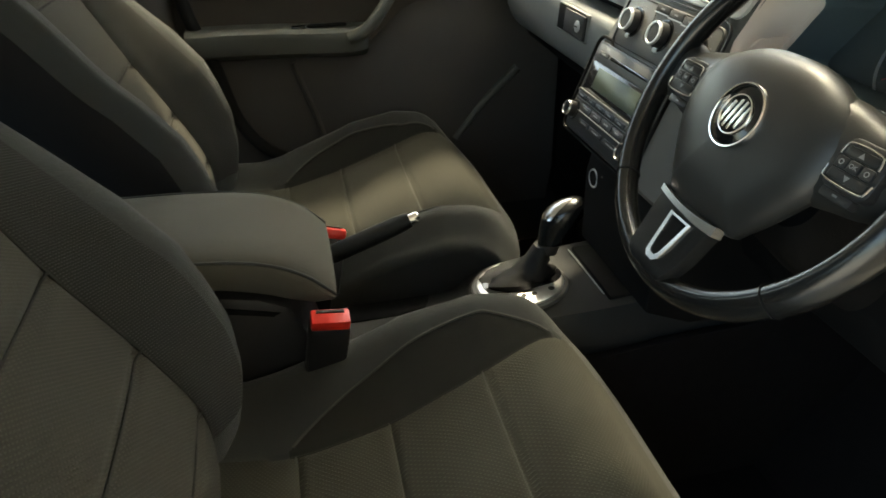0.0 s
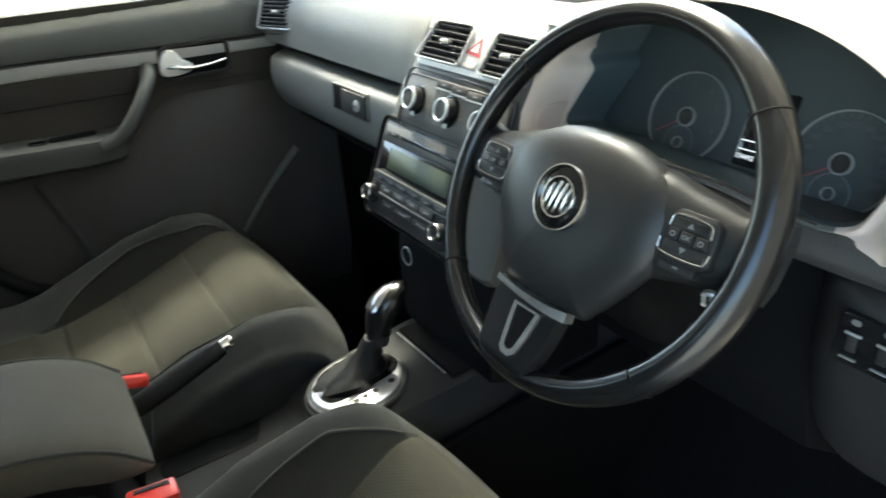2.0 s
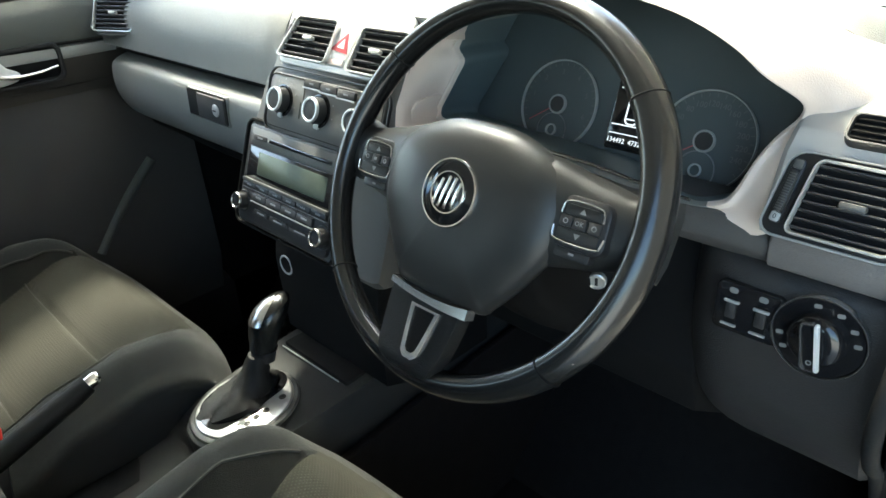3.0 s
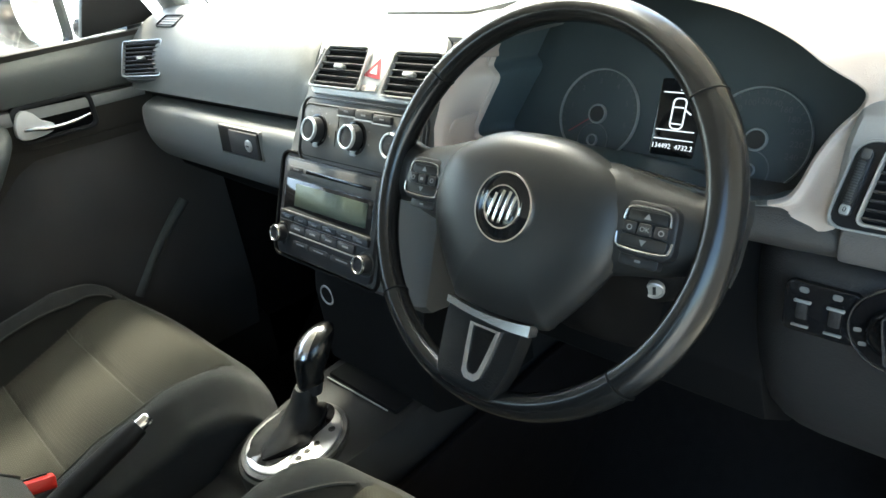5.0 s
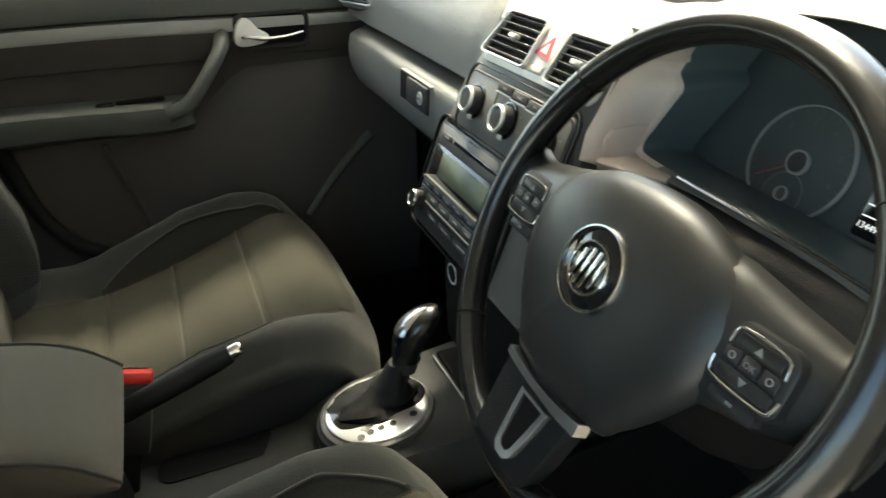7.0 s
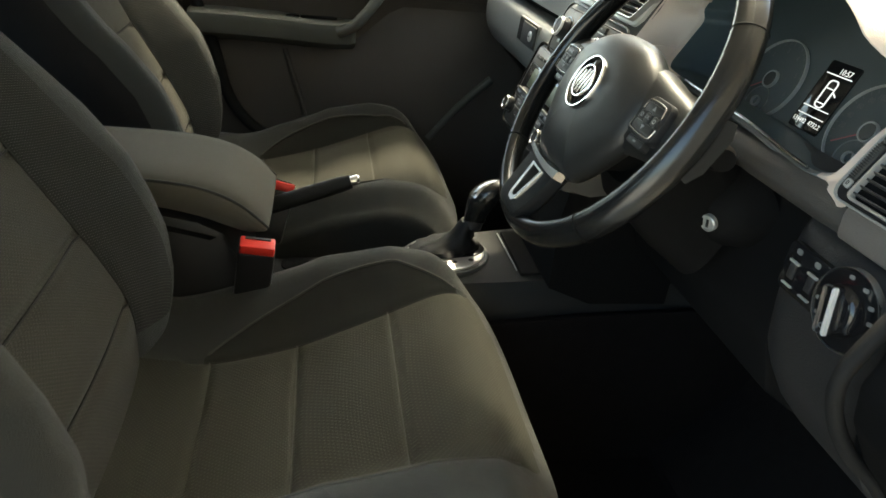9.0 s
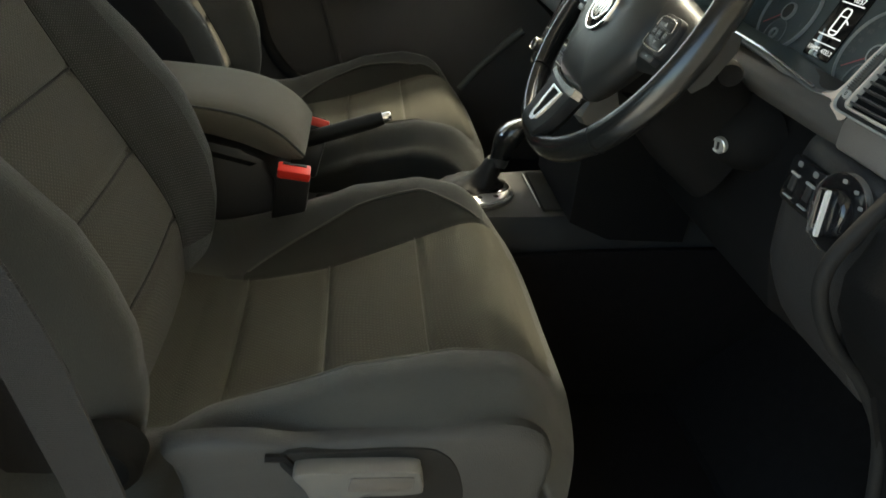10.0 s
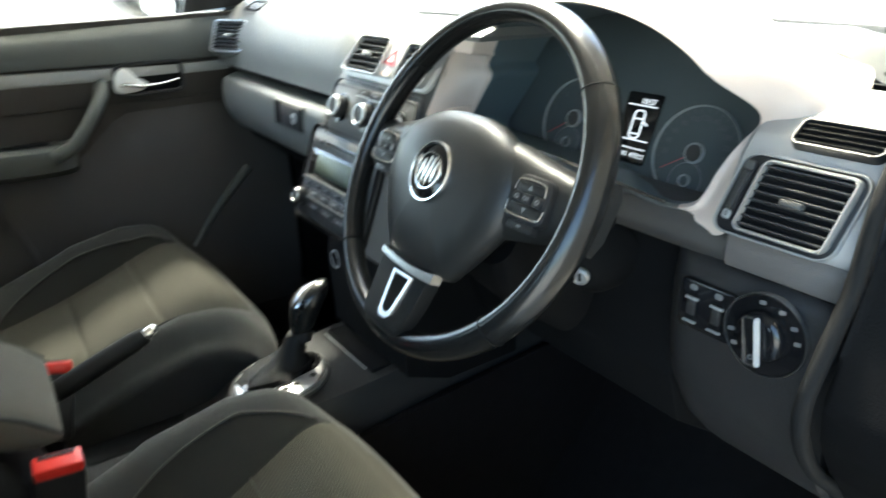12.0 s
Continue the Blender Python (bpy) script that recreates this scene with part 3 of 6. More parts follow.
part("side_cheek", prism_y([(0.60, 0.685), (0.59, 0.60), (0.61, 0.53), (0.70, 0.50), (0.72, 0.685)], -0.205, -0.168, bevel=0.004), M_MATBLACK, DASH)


def speaker_grille():
    pts = [dash_profile(-0.605 - 0.085 * i / 12) for i in range(13)]
    b = loft([[p + Vector((0, 0, 0.004)) for p in row[5:24]] for row in pts], closed=False)
    bmesh.ops.recalc_face_normals(b, faces=b.faces)
    bmesh.ops.solidify(b, geom=b.faces[:], thickness=0.002)
    return b


M_GRILLE = mat("speaker_mesh", (0.2, 0.2, 0.195), 0.6, var=0.05, bump=1.0, bump_scale=300, weave=("DIAGONAL", 180.0, 1.2, 0.5))
part("speaker_grille", speaker_grille(), M_GRILLE, DASH, "pale perforated speaker grille")
part("dash_seam", tube(smooth_line([(x, y, max(0.800, dash_z(x, y) + 0.0012)) for x, y in ((0.94, -0.33), (0.903, -0.386), (0.862, -0.458), (0.838, -0.502), (0.818, -0.555), (0.795, -0.61), (0.765, -0.66))], 4), 0.0016, 6), M_MATBLACK, DASH, "thin dark seam across the dash top")
part("lid", slab(Matrix.Translation((0.725, -0.055, 0.8425)), rrect(0.085, 0.16, 0.012), -0.004, 0.0016, 0.001), M_DASH, DASH, "storage lid in the dash top")


# ---- glovebox ----
def glovebox():
    gb = thing("glovebox", "closed grey glovebox with a keyed latch below the dashboard shelf", "glovebox")
    prof = smooth_line([(0.597, 0.696, 0), (0.583, 0.688, 0), (0.578, 0.655, 0), (0.584, 0.622, 0), (0.604, 0.590, 0), (0.640, 0.566, 0)], 4)
    front = [(p.x, p.y) for p in prof]
    rows = []
    for i in range(30):
        y = 0.125 + 0.572 * i / 29
        edge = 0.03 * ease(0.645, 0.697, y) ** 2
        rows.append([(x + edge, y, z) for x, z in front] + [(0.66, y, 0.566), (0.66, y, 0.696)])
    part("door", loft(rows), M_DASH, gb)
    f = face_at(0.5785, 0.288, 0.668, 4)
    part("latch_recess", frame_slab(f, rrect(0.126, 0.046, 0.004), rrect(0.1225, 0.0425, 0.003), -0.004, 0.0022), M_DASH, gb)
    part("latch_pocket", box(f, 0.12, 0.04, 0.004, 0.001, c=(0, 0, 0.001)), M_MATBLACK, gb)
    plate = part("latch", slab(f @ Matrix.Translation((0.017, 0, 0)), rrect(0.084, 0.038, 0.003), 0.0, 0.006, 0.002), M_DASH_LOW, gb)
    part("lock", lathe(f @ Matrix.Translation((0.035, 0, 0.005)), [(0.0095, 0), (0.0095, 0.0025), (0.008, 0.0035), (0.001, 0.0035)], 24), M_SILVER, plate, "chrome lock cylinder")
    part("keyhole", box(f @ Matrix.Translation((0.035, 0, 0.0092)), 0.008, 0.0022, 0.001), M_BLACK, plate)
    return gb


glovebox()


# ---- air vents ----
def air_vent(name, f, w, h, slats, label, wheel=0, deep=0.007, frame_mat=None, group="air vents", tab=M_STRIP, lean=0.0, flare=0.0, reach=0.0125):
    """lean: how far the top is drawn to the right; flare: how much wider the foot is than the top."""
    v = thing(name, label, "air vent", group)
    f = f @ Matrix.Translation((0, 0, deep - 0.001))

    def bent(outline):
        return [(x + lean * y / h + flare * x / w * (0.5 - y / h), y) for x, y in outline]
    part("housing", frame_slab(f, bent(rrect(w + 0.0050, h + 0.0050, 0.007)), bent(rrect(w, h, 0.0045)), -deep - 0.002, 0.0015), frame_mat or M_SILVER, v, "satin silver surround")
    part("backing", slab(f, bent(rrect(w, h, 0.003)), -deep - 0.002, -deep + 0.002), M_MATBLACK, v)
    for i in range(slats):
        y = -h / 2 + h * (i + 0.5) / slats
        k = w + flare * (0.5 - y / h) - 0.001
        m = f @ Matrix.Translation((lean * y / h, y, -deep * 0.42)) @ Matrix.Rotation(radians(-12), 4, "X")
        part("slat", box(m, k, 0.0016, deep * 0.8, 0.0005, 1), M_SLAT if tab else M_MATBLACK, v)
    if tab:
        part("tab", slab(f @ Matrix.Translation((0, 0, 0.0)), rrect(0.018, 0.0055, 0.0022), -0.002, 0.0045, 0.0015), tab, v)
    if wheel:
        m = f @ Matrix.Translation((wheel * (w / 2 + reach), 0.001, 0.001 - deep)) @ Matrix.Rotation(math.atan2(lean * 0.8, -h), 4, "Z") @ Matrix.Rotation(math.pi, 4, "Z")
        part("wheel_slot", slab(m, rrect(0.0095, h * 0.94, 0.004), -0.004, 0.0025, 0.001), M_BLACK, v)
        tw = part("thumbwheel", box(m, 0.0058, h * 0.62, 0.011, 0.0022), M_STACK, v)
        for i in range(16):
            part("ridge", box(m @ Matrix.Translation((0, (i - 7.5) * h * 0.037, 0.0055)), 0.0055, 0.0009, 0.001), M_BLACK, tw)
        for k, mk in ((-0.38, M_STRIP), (0.40, M_STACK)):
            part("mark", slab(m @ Matrix.Translation((0, h * k, 0.002)), rrect(0.0072, 0.0075, 0.002), 0, 0.002, 0.001), mk, v)
        text("0", m @ Matrix.Translation((0, -h * 0.38, 0.0042)), 0.0055, M_MATBLACK, v)
    return v


FV = face_at(0.6065, YC, 0.789, 31.5)
part("vent_panel", slab(FV @ Matrix.Translation((0, 0.0045, 0)), rrect(0.228, 0.079, 0.012), -0.006, 0.0025, 0.002), M_VENTPANEL, DASH, "silver-grey vent panel")
FV2 = FV @ Matrix.Translation((0, 0, 0.0025))
air_vent("air_vent", FV2 @ Matrix.Translation((-0.0535, -0.001, 0)), 0.079, 0.0495, 6, "black slatted air vent with thumbwheel beside the hazard switch", wheel=-1, reach=0.0105, lean=0.0135, flare=0.018)
air_vent("air_vent", FV2 @ Matrix.Translation((0.0745, -0.004, 0)), 0.076, 0.0495, 6, "black slatted air vent with silver frame in the centre stack", lean=0.0135, flare=-0.010)


def hazard():
    h = thing("hazard_switch", "silver hazard switch with a red triangle between the vents", "switch")
    f = FV2 @ Matrix.Translation((0.010, 0.0, 0))
    part("button", slab(f, [(x + 0.22 * y, y) for x, y in rrect(0.034, 0.040, 0.004)], -0.002, 0.0025, 0.001), M_VENTPANEL, h)
    tri = [(0.0045, 0.0135), (-0.0195, -0.0085), (0.0125, -0.0115)]
    part("triangle", slab(f, tri, 0.002, 0.0035, 0.0), M_REDDARK, h, "red triangle")
    part("inner_triangle", slab(f, [(0.0025, 0.0055), (-0.0085, -0.0050), (0.0055, -0.0063)], 0.0035, 0.004), M_VENTPANEL, h)
    part("lamp_window", slab(f @ Matrix.Translation((-0.005, -0.0225, 0)), rrect(0.030, 0.0095, 0.002), -0.002, 0.002, 0.001), M_STRIP, h)
    part("lamp_lens", slab(f @ Matrix.Translation((-0.005, -0.0225, 0)), rrect(0.027, 0.0070, 0.0015), 0.001, 0.0026, 0.0004), M_SURROUND, h)


hazard()
FD = face_at(0.6160, -0.605, 0.733, 22)


def driver_module():
    """Silver-grey panel round the driver's vents, bent back over the dash corner."""
    side = smooth_line([(0.618, 0, 0.697), (0.606, 0, 0.7040), (0.6175, 0, 0.735), (0.631, 0, 0.768), (0.642, 0, 0.781), (0.672, 0, 0.796), (0.712, 0, 0.805)], 4)
    rows = []
    for k, (y, d) in enumerate(((-0.536, 0.012), (-0.5385, 0.004), (-0.543, 0.0), (-0.60, 0.0), (-0.63, 0.0), (-0.642, 0.0), (-0.649, 0.003), (-0.653, 0.012))):
        rows.append([Vector((p.x + d, y - 0.16 * max(0, p.z - 0.76) * (k < 3), p.z - 0.4 * d)) for p in side] + [Vector((0.72, y, 0.78)), Vector((0.70, y, 0.69))])
    return loft(rows)


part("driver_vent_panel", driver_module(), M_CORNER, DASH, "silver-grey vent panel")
air_vent("air_vent", FD @ Matrix.Translation((-0.0065, -0.0005, 0.0025)), 0.067, 0.053, 8, "large slatted air vent with thumbwheel at the driver's side", wheel=-1, lean=0.008, tab=M_STACK)
BEZEL = [(x + 0.15 * y, y) for x, y in rrect(0.0985, 0.067, 0.013)]
BEZEL_IN = [(x + 0.15 * y, y) for x, y in rrect(0.0945, 0.063, 0.011)]
part("bezel", frame_slab(FD @ Matrix.Translation((-0.0135, -0.001, 0.0)), BEZEL, BEZEL_IN, -0.004, 0.0040), M_STRIP, DASH, "thin satin bezel round the driver's vent")
part("bezel_gap", slab(FD @ Matrix.Translation((-0.0135, -0.001, 0.0)), BEZEL_IN, -0.004, 0.0022, 0.0004), M_BLACK, DASH)
FDM = face_at(0.640, -0.610, 0.7795, 52) @ Matrix.Translation((0, 0, 0.001))
air_vent("demister_vent", FDM, 0.062, 0.021, 4, "small black side-window demister vent on the dash corner", frame_mat=M_BLACK, tab=None, deep=0.0045)
FP = face_at(0.606, 0.636, 0.776, 24, 20)
part("vent_pod", slab(FP, rrect(0.112, 0.078, 0.014), -0.05, -0.001, 0.006), M_DASH, DASH, "dash corner round the passenger's vent")
air_vent("air_vent", FP, 0.096, 0.062, 8, "slatted air vent with silver frame near the passenger door")
air_vent("demister_vent", face_at(0.664, 0.610, 0.8320, 62), 0.072, 0.028, 4, "small black side-window demister vent on the dash corner", frame_mat=M_BLACK, tab=None, deep=0.0045)


# ---- climate panel and radio ----
def stack_face(a, z):
    """A frame on the centre stack: a metres to the right of its middle, at the height z."""
    return face_at(stack_x(z), YC - a, z, 20.8)


def knob(f, parent, r=0.0185, name="knob"):
    k = part(name, lathe(f, [(r, 0), (r, 0.006), (r * 0.93, 0.011), (r * 0.9, 0.013)], 32), M_BLACK, parent)
    part("silver_ring", ring(f, r * 0.95, r * 0.76, 0.011, 0.0148, 32), M_SILVER, k, "satin silver ring")
    part("cap", lathe(f, [(r * 0.78, 0.010), (r * 0.76, 0.0132), (r * 0.3, 0.0142), (0.0005, 0.0142)], 32), M_DASH_LOW, k)
    part("pointer", box(f @ Matrix.Translation((0, r * 0.86, 0.0149)), 0.0016, 0.004, 0.0006), M_GREYPRINT, k)
    return k


def climate():
    c = thing("climate_panel", "grey heater control panel with three silver-ringed knobs", "control panel")
    f = stack_face(0.0, 0.717)
    part("plate", slab(f, rrect(0.226, 0.070, 0.012), -0.002, 0.0025, 0.0015), M_STACK, c)
    part("rim", frame_slab(f, rrect(0.238, 0.086, 0.018), rrect(0.2335, 0.0815, 0.016), -0.002, 0.0015), M_BLACK, c)
    part("inner_groove", frame_slab(f, rrect(0.2235, 0.0675, 0.011), rrect(0.2205, 0.0645, 0.0095), 0.0, 0.0029), M_MATBLACK, c)
    for a, up in ((-0.0775, 0.0020), (0.0, 0.0010), (0.0775, 0.0)):
        g = f @ Matrix.Translation((a, up, 0.003))
        part("collar", lathe(g, [(0.0205, -0.001), (0.0198, 0.0012), (0.0180, 0.0015), (0.0165, 0.0)], 32), M_GLOSS, c)
        knob(g @ Matrix.Translation((0, 0, 0.001)), c, 0.0158)
        part("collar_lug", slab(g @ Matrix.Translation((-0.001, -0.019, 0)), rrect(0.010, 0.006, 0.0025), -0.001, 0.0022, 0.001), M_STRIP, c)
        for q in range(-3, 4):
            ang = radians(90 + q * 34)
            m = g @ Matrix.Translation((0.0265 * math.cos(ang), 0.0265 * math.sin(ang), 0.0004))
            part("tick", box(m, 0.0016, 0.0016, 0.0004), M_GREYPRINT, c)
    for i in range(3):
        g = f @ Matrix.Translation((-0.020 + 0.0335 * i, 0.0300 - 0.0015 * i, 0.003))
        part("button", slab(g, rrect(0.0325, 0.0095, 0.002), -0.001, 0.003, 0.001), M_DASH_LOW, c)
        part("button_trim", box(g @ Matrix.Translation((0, -0.0058, 0.002)), 0.0335, 0.0016, 0.002), M_STRIP, c)
        part("print", box(g @ Matrix.Translation((0, 0.0, 0.0031)), 0.008, 0.002, 0.0003), M_GREYPRINT, c)
    for a, b in ((-0.036, 0.018), (-0.040, -0.005)):
        part("groove", box(f @ Matrix.Translation((a, b, 0.0027)), 0.0012, 0.020, 0.0006), M_MATBLACK, c)


climate()


def radio():
    r = thing("radio", "black car radio with a grey-green display and silver knobs", "radio")
    f = stack_face(-0.045, 0.620)
    part("surround", frame_slab(f, rrect(0.226, 0.146, 0.016), rrect(0.218, 0.138, 0.012), -0.004, 0.0006), M_MATBLACK, r, "dark seam round the radio")
    part("faceplate", slab(f, rrect(0.200, 0.130, 0.009), -0.004, 0.002, 0.001), M_BLACK, r)
    part("top_bar", slab(f @ Matrix.Translation((0.0, 0.0495, 0.001)), rrect(0.186, 0.0235, 0.003), 0.0, 0.0020, 0.0008), M_STACK, r, "graphite strip over the display")
    part("slot_bar", box(f @ Matrix.Translation((0.018, 0.0495, 0.0030)), 0.134, 0.0048, 0.002, 0.0008), M_GLOSS, r)
    part("eject_key", slab(f @ Matrix.Translation((-0.070, 0.0495, 0.002)), rrect(0.030, 0.007, 0.002), 0, 0.0022, 0.0008), M_DASH_LOW, r)
    part("print", box(f @ Matrix.Translation((-0.070, 0.0495, 0.0043)), 0.012, 0.002, 0.0003), M_GREYPRINT, r)
    scr = part("screen_bezel", slab(f @ Matrix.Translation((0, 0.0145, 0)), rrect(0.186, 0.044, 0.004), 0, 0.0028, 0.001), M_GLOSS, r)
    part("display", slab(f @ Matrix.Translation((0.007, 0.0165, 0)), rrect(0.150, 0.030, 0.002), 0.002, 0.0034, 0.0003), M_LCD, scr, "unlit grey-green display")
    part("key_ledge", slab(f @ Matrix.Translation((0.0, -0.0085, 0.0)), rrect(0.188, 0.0040, 0.0015), 0.0, 0.0075, 0.001), M_STACK, r, "grey ledge under the display")
    for i in range(6):
        g = f @ Matrix.Translation((-0.0775 + 0.031 * i, -0.0150, 0.0015))
        part("preset_key", slab(g, rrect(0.030, 0.0078, 0.0015), 0, 0.0045, 0.0012), M_BLACK, r)
        part("print", box(g @ Matrix.Translation((0, 0.0, 0.0046)), 0.010, 0.0020, 0.0003), M_GREYPRINT, r)
        part("key_edge", box(g @ Matrix.Translation((0, -0.0048, 0.0028)), 0.030, 0.0008, 0.003), M_GREYPRINT, r)
    for i in range(4):
        g = f @ Matrix.Translation((-0.052 + 0.0345 * i, -0.0285, 0.0015))
        part("function_key", slab(g, rrect(0.0335, 0.0115, 0.0015), 0, 0.0040, 0.001), M_BLACK, r)
        part("print", box(g @ Matrix.Translation((0, 0.001, 0.0042)), 0.012, 0.0022, 0.0003), M_GREYPRINT, r)
    part("silver_line", box(f @ Matrix.Translation((0.0, -0.0352, 0.0042)), 0.140, 0.0012, 0.003), M_STRIP, r)
    for sg in (-1, 1):
        g = f @ Matrix.Translation((sg * 0.0900, -0.0400, 0.002))
        part("knob_dish", ring(g, 0.0155, 0.0125, -0.001, 0.0016, 32), M_DASH_LOW, r)
        k = part("knob", lathe(g, [(0.0115, 0), (0.0115, 0.009), (0.0105, 0.0125), (0.0085, 0.013), (0.008, 0.012), (0.0005, 0.012)], 28), M_BLACK, r)
        part("silver_ring", ring(g, 0.0116, 0.0088, 0.011, 0.0145, 28), M_CLASP, k)
    for a, w in ((-0.045, 0.034), (-0.004, 0.040), (0.045, 0.046)):
        part("lower_key", slab(f @ Matrix.Translation((a, -0.0475, 0.0015)), rrect(w, 0.0075, 0.002), 0, 0.002, 0.0008), M_DASH_LOW, r)
        part("print", box(f @ Matrix.Translation((a, -0.0475, 0.0036)), w * 0.5, 0.0018, 0.0003), M_GREYPRINT, r)


radio()


def socket():
    s = thing("power_socket", "round black power socket with a thin metal ring", "socket")
    f = face_at(0.5475, 0.080, 0.475, 3)
    part("ring", ring(f, 0.0155, 0.0125, 0, 0.003, 28), M_STRIP, s)
    part("cap", lathe(f, [(0.0125, 0), (0.012, 0.002), (0.0005, 0.002)], 28), M_MATBLACK, s)


socket()


# ---- instruments ----
def cluster():
    c = thing("instrument_cluster", "unlit black instrument cluster with two dials and a lit display", "instrument cluster")
    f = face_at(0.706, -0.373, 0.738, 22)
    face = [f.inverted() @ Vector(p) for p in RINGS[0]]
    part("panel", slab(f, [(p.x * 1.004, p.y * 1.004) for p in face], -0.006, -0.001), M_DIAL, c)
    for a, c0, nums in ((-0.0940, -0.0045, ("1", "2", "3", "4", "5", "6")), (0.0737, -0.0120, ("20", "40", "60", "80", "100", "120", "140", "160", "180", "200", "220", "240"))):
        g = f @ Matrix.Translation((a, c0, 0)) @ Matrix.Scale(0.910, 4)
        d = part("dial", lathe(g, [(0.0505, -0.001), (0.0505, 0.0005), (0.0005, 0.0005)], 56), M_DIAL, c)
        part("dial_ring", ring(g, 0.0523, 0.0508, -0.001, 0.004, 64), M_STRIP, d, "thin silver ring")
        part("hub_ring", ring(g, 0.0115, 0.0095, 0.0, 0.005, 32), M_STRIP, d)
        part("hub", lathe(g, [(0.0095, 0), (0.009, 0.0045), (0.0005, 0.0045)], 28), M_BLACK, d)
        s = g @ Matrix.Translation((-0.0015, -0.0305, 0.0005))
        part("small_ring", ring(s, 0.0205, 0.0194, 0, 0.0015, 40), M_GREYPRINT, d)
        part("small_hub", ring(s, 0.007, 0.0055, 0, 0.0035, 28), M_STRIP, d)
        part("needle", box(g @ Matrix.Rotation(radians(214), 4, "Z") @ Matrix.Translation((0.026, 0, 0.003)), 0.032, 0.0009, 0.001), M_REDDARK, d)
        n = len(nums)
        for i in range(n):
            q = radians(205 - 230 * (i + 1) / (n + 0.3))
            text(nums[i], g @ Matrix.Translation((0.038 * math.cos(q), 0.038 * math.sin(q), 0.0012)), 0.0085, M_DIALPRINT, d)
        for i in range(25):
            q = radians(215 - 250 * i / 24)
            part("tick", box(g @ Matrix.Rotation(q, 4, "Z") @ Matrix.Translation((0.0470, 0, 0.0008)), 0.004, 0.0007, 0.0003), M_DIALPRINT, d, smooth=0)
    text("OUT/SET", f @ Matrix.Translation((0.094, -0.0605, 0.0005)), 0.006, M_GREYPRINT, c)
    e = f @ Matrix.Translation((-0.0050, 0.0, 0))
    scr = part("display", slab(e, rrect(0.046, 0.075, 0.003), -0.001, 0.0006, 0.0002), M_GLOSS, c)
    part("display_line", box(e @ Matrix.Translation((0, 0.024, 0.001)), 0.038, 0.0011, 0.0004), M_GLOW, scr)
    part("display_line", box(e @ Matrix.Translation((0, -0.0125, 0.001)), 0.040, 0.0011, 0.0004), M_GLOW, scr)
    part("display_line", box(e @ Matrix.Translation((0, -0.0213, 0.001)), 0.041, 0.0009, 0.0004), M_GLOW, scr)
    text("10:57", e @ Matrix.Translation((0.006, 0.0285, 0.001)), 0.0085, M_GLOW, scr)
    text("134492  4732.2", e @ Matrix.Translation((0, -0.0285, 0.001)), 0.0069, M_GLOW, scr)
    # car pictogram with an open door
    part("car_icon", frame_slab(e @ Matrix.Translation((0, 0.004, 0)), rrect(0.0145, 0.031, 0.005), rrect(0.0115, 0.028, 0.004), 0.0005, 0.0016), M_GLOW, scr)
    part("car_icon_screen", box(e @ Matrix.Translation((0, 0.010, 0.001)), 0.010, 0.0012, 0.0004), M_GLOW, scr)
    part("car_icon_rear", box(e @ Matrix.Translation((0, -0.006, 0.001)), 0.010, 0.0012, 0.0004), M_GLOW, scr)
    part("car_icon_door", box(e @ Matrix.Translation((0.010, 0.006, 0.001)) @ Matrix.Rotation(radians(-30), 4, "Z"), 0.008, 0.0014, 0.0004), M_GLOW, scr)


cluster()


# ---- front seats ----
Z_MID = [(-0.06, 0.300), (0.0, 0.290), (0.06, 0.288), (0.17, 0.308), (0.297, 0.350), (0.37, 0.368), (0.415, 0.366), (0.44, 0.345), (0.455, 0.31)]
Z_BOLSTER = [(-0.06, 0.030), (0.0, 0.036), (0.084, 0.058), (0.20, 0.078), (0.30, 0.064), (0.37, 0.040), (0.42, 0.018), (0.455, 0.0)]
SEAMS = (0.055, 0.170, 0.297)
# half-width of the brown panels along the cushion: side towards -y, side towards +y; then the bolsters' crests
DRIVER_INSERT = ([(-0.14, 0.150), (0.05, 0.158), (0.30, 0.156), (0.40, 0.145), (0.455, 0.135)], [(-0.14, 0.150), (0.06, 0.142), (0.17, 0.150), (0.30, 0.172), (0.40, 0.200), (0.455, 0.205)], (0.220, 0.240))
GUEST_INSERT = ([(-0.14, 0.150), (0.05, 0.158), (0.29, 0.165), (0.40, 0.150), (0.455, 0.140)], [(-0.14, 0.160), (0.05, 0.188), (0.15, 0.200), (0.29, 0.210), (0.39, 0.226), (0.455, 0.226)], (0.220, 0.246))


def insert_half(x, v, widths):
    return smooth_at(widths[1 if v > 0 else 0], x)


def cushion_z(x, v, widths):
    a, ins = abs(v), insert_half(x, v, widths)
    z = smooth_at(Z_MID, x) + 0.010 * min(1, a / ins) ** 2
    crest = widths[2][1 if v > 0 else 0]
    z += curve_at(Z_BOLSTER, x) * ease(ins - 0.010, max(ins + 0.026, crest), a)
    z -= 0.040 * ease(max(crest + 0.006, min(0.248, ins + 0.022)), 0.268, a) ** 1.4
    if a < ins:
        for s in SEAMS:
            z -= 0.0055 * math.exp(-((x - s) / 0.0038) ** 2)
        for m0, m1 in zip((0.0,) + SEAMS, SEAMS + (0.42,)):
            if m0 < x < m1:
                z += 0.006 * math.sin(math.pi * (x - m0) / (m1 - m0)) * (1 - (a / ins) ** 4)
    z -= 0.004 * math.exp(-((a - ins) / 0.004) ** 2) * (0.02 < x < 0.42)
    return z


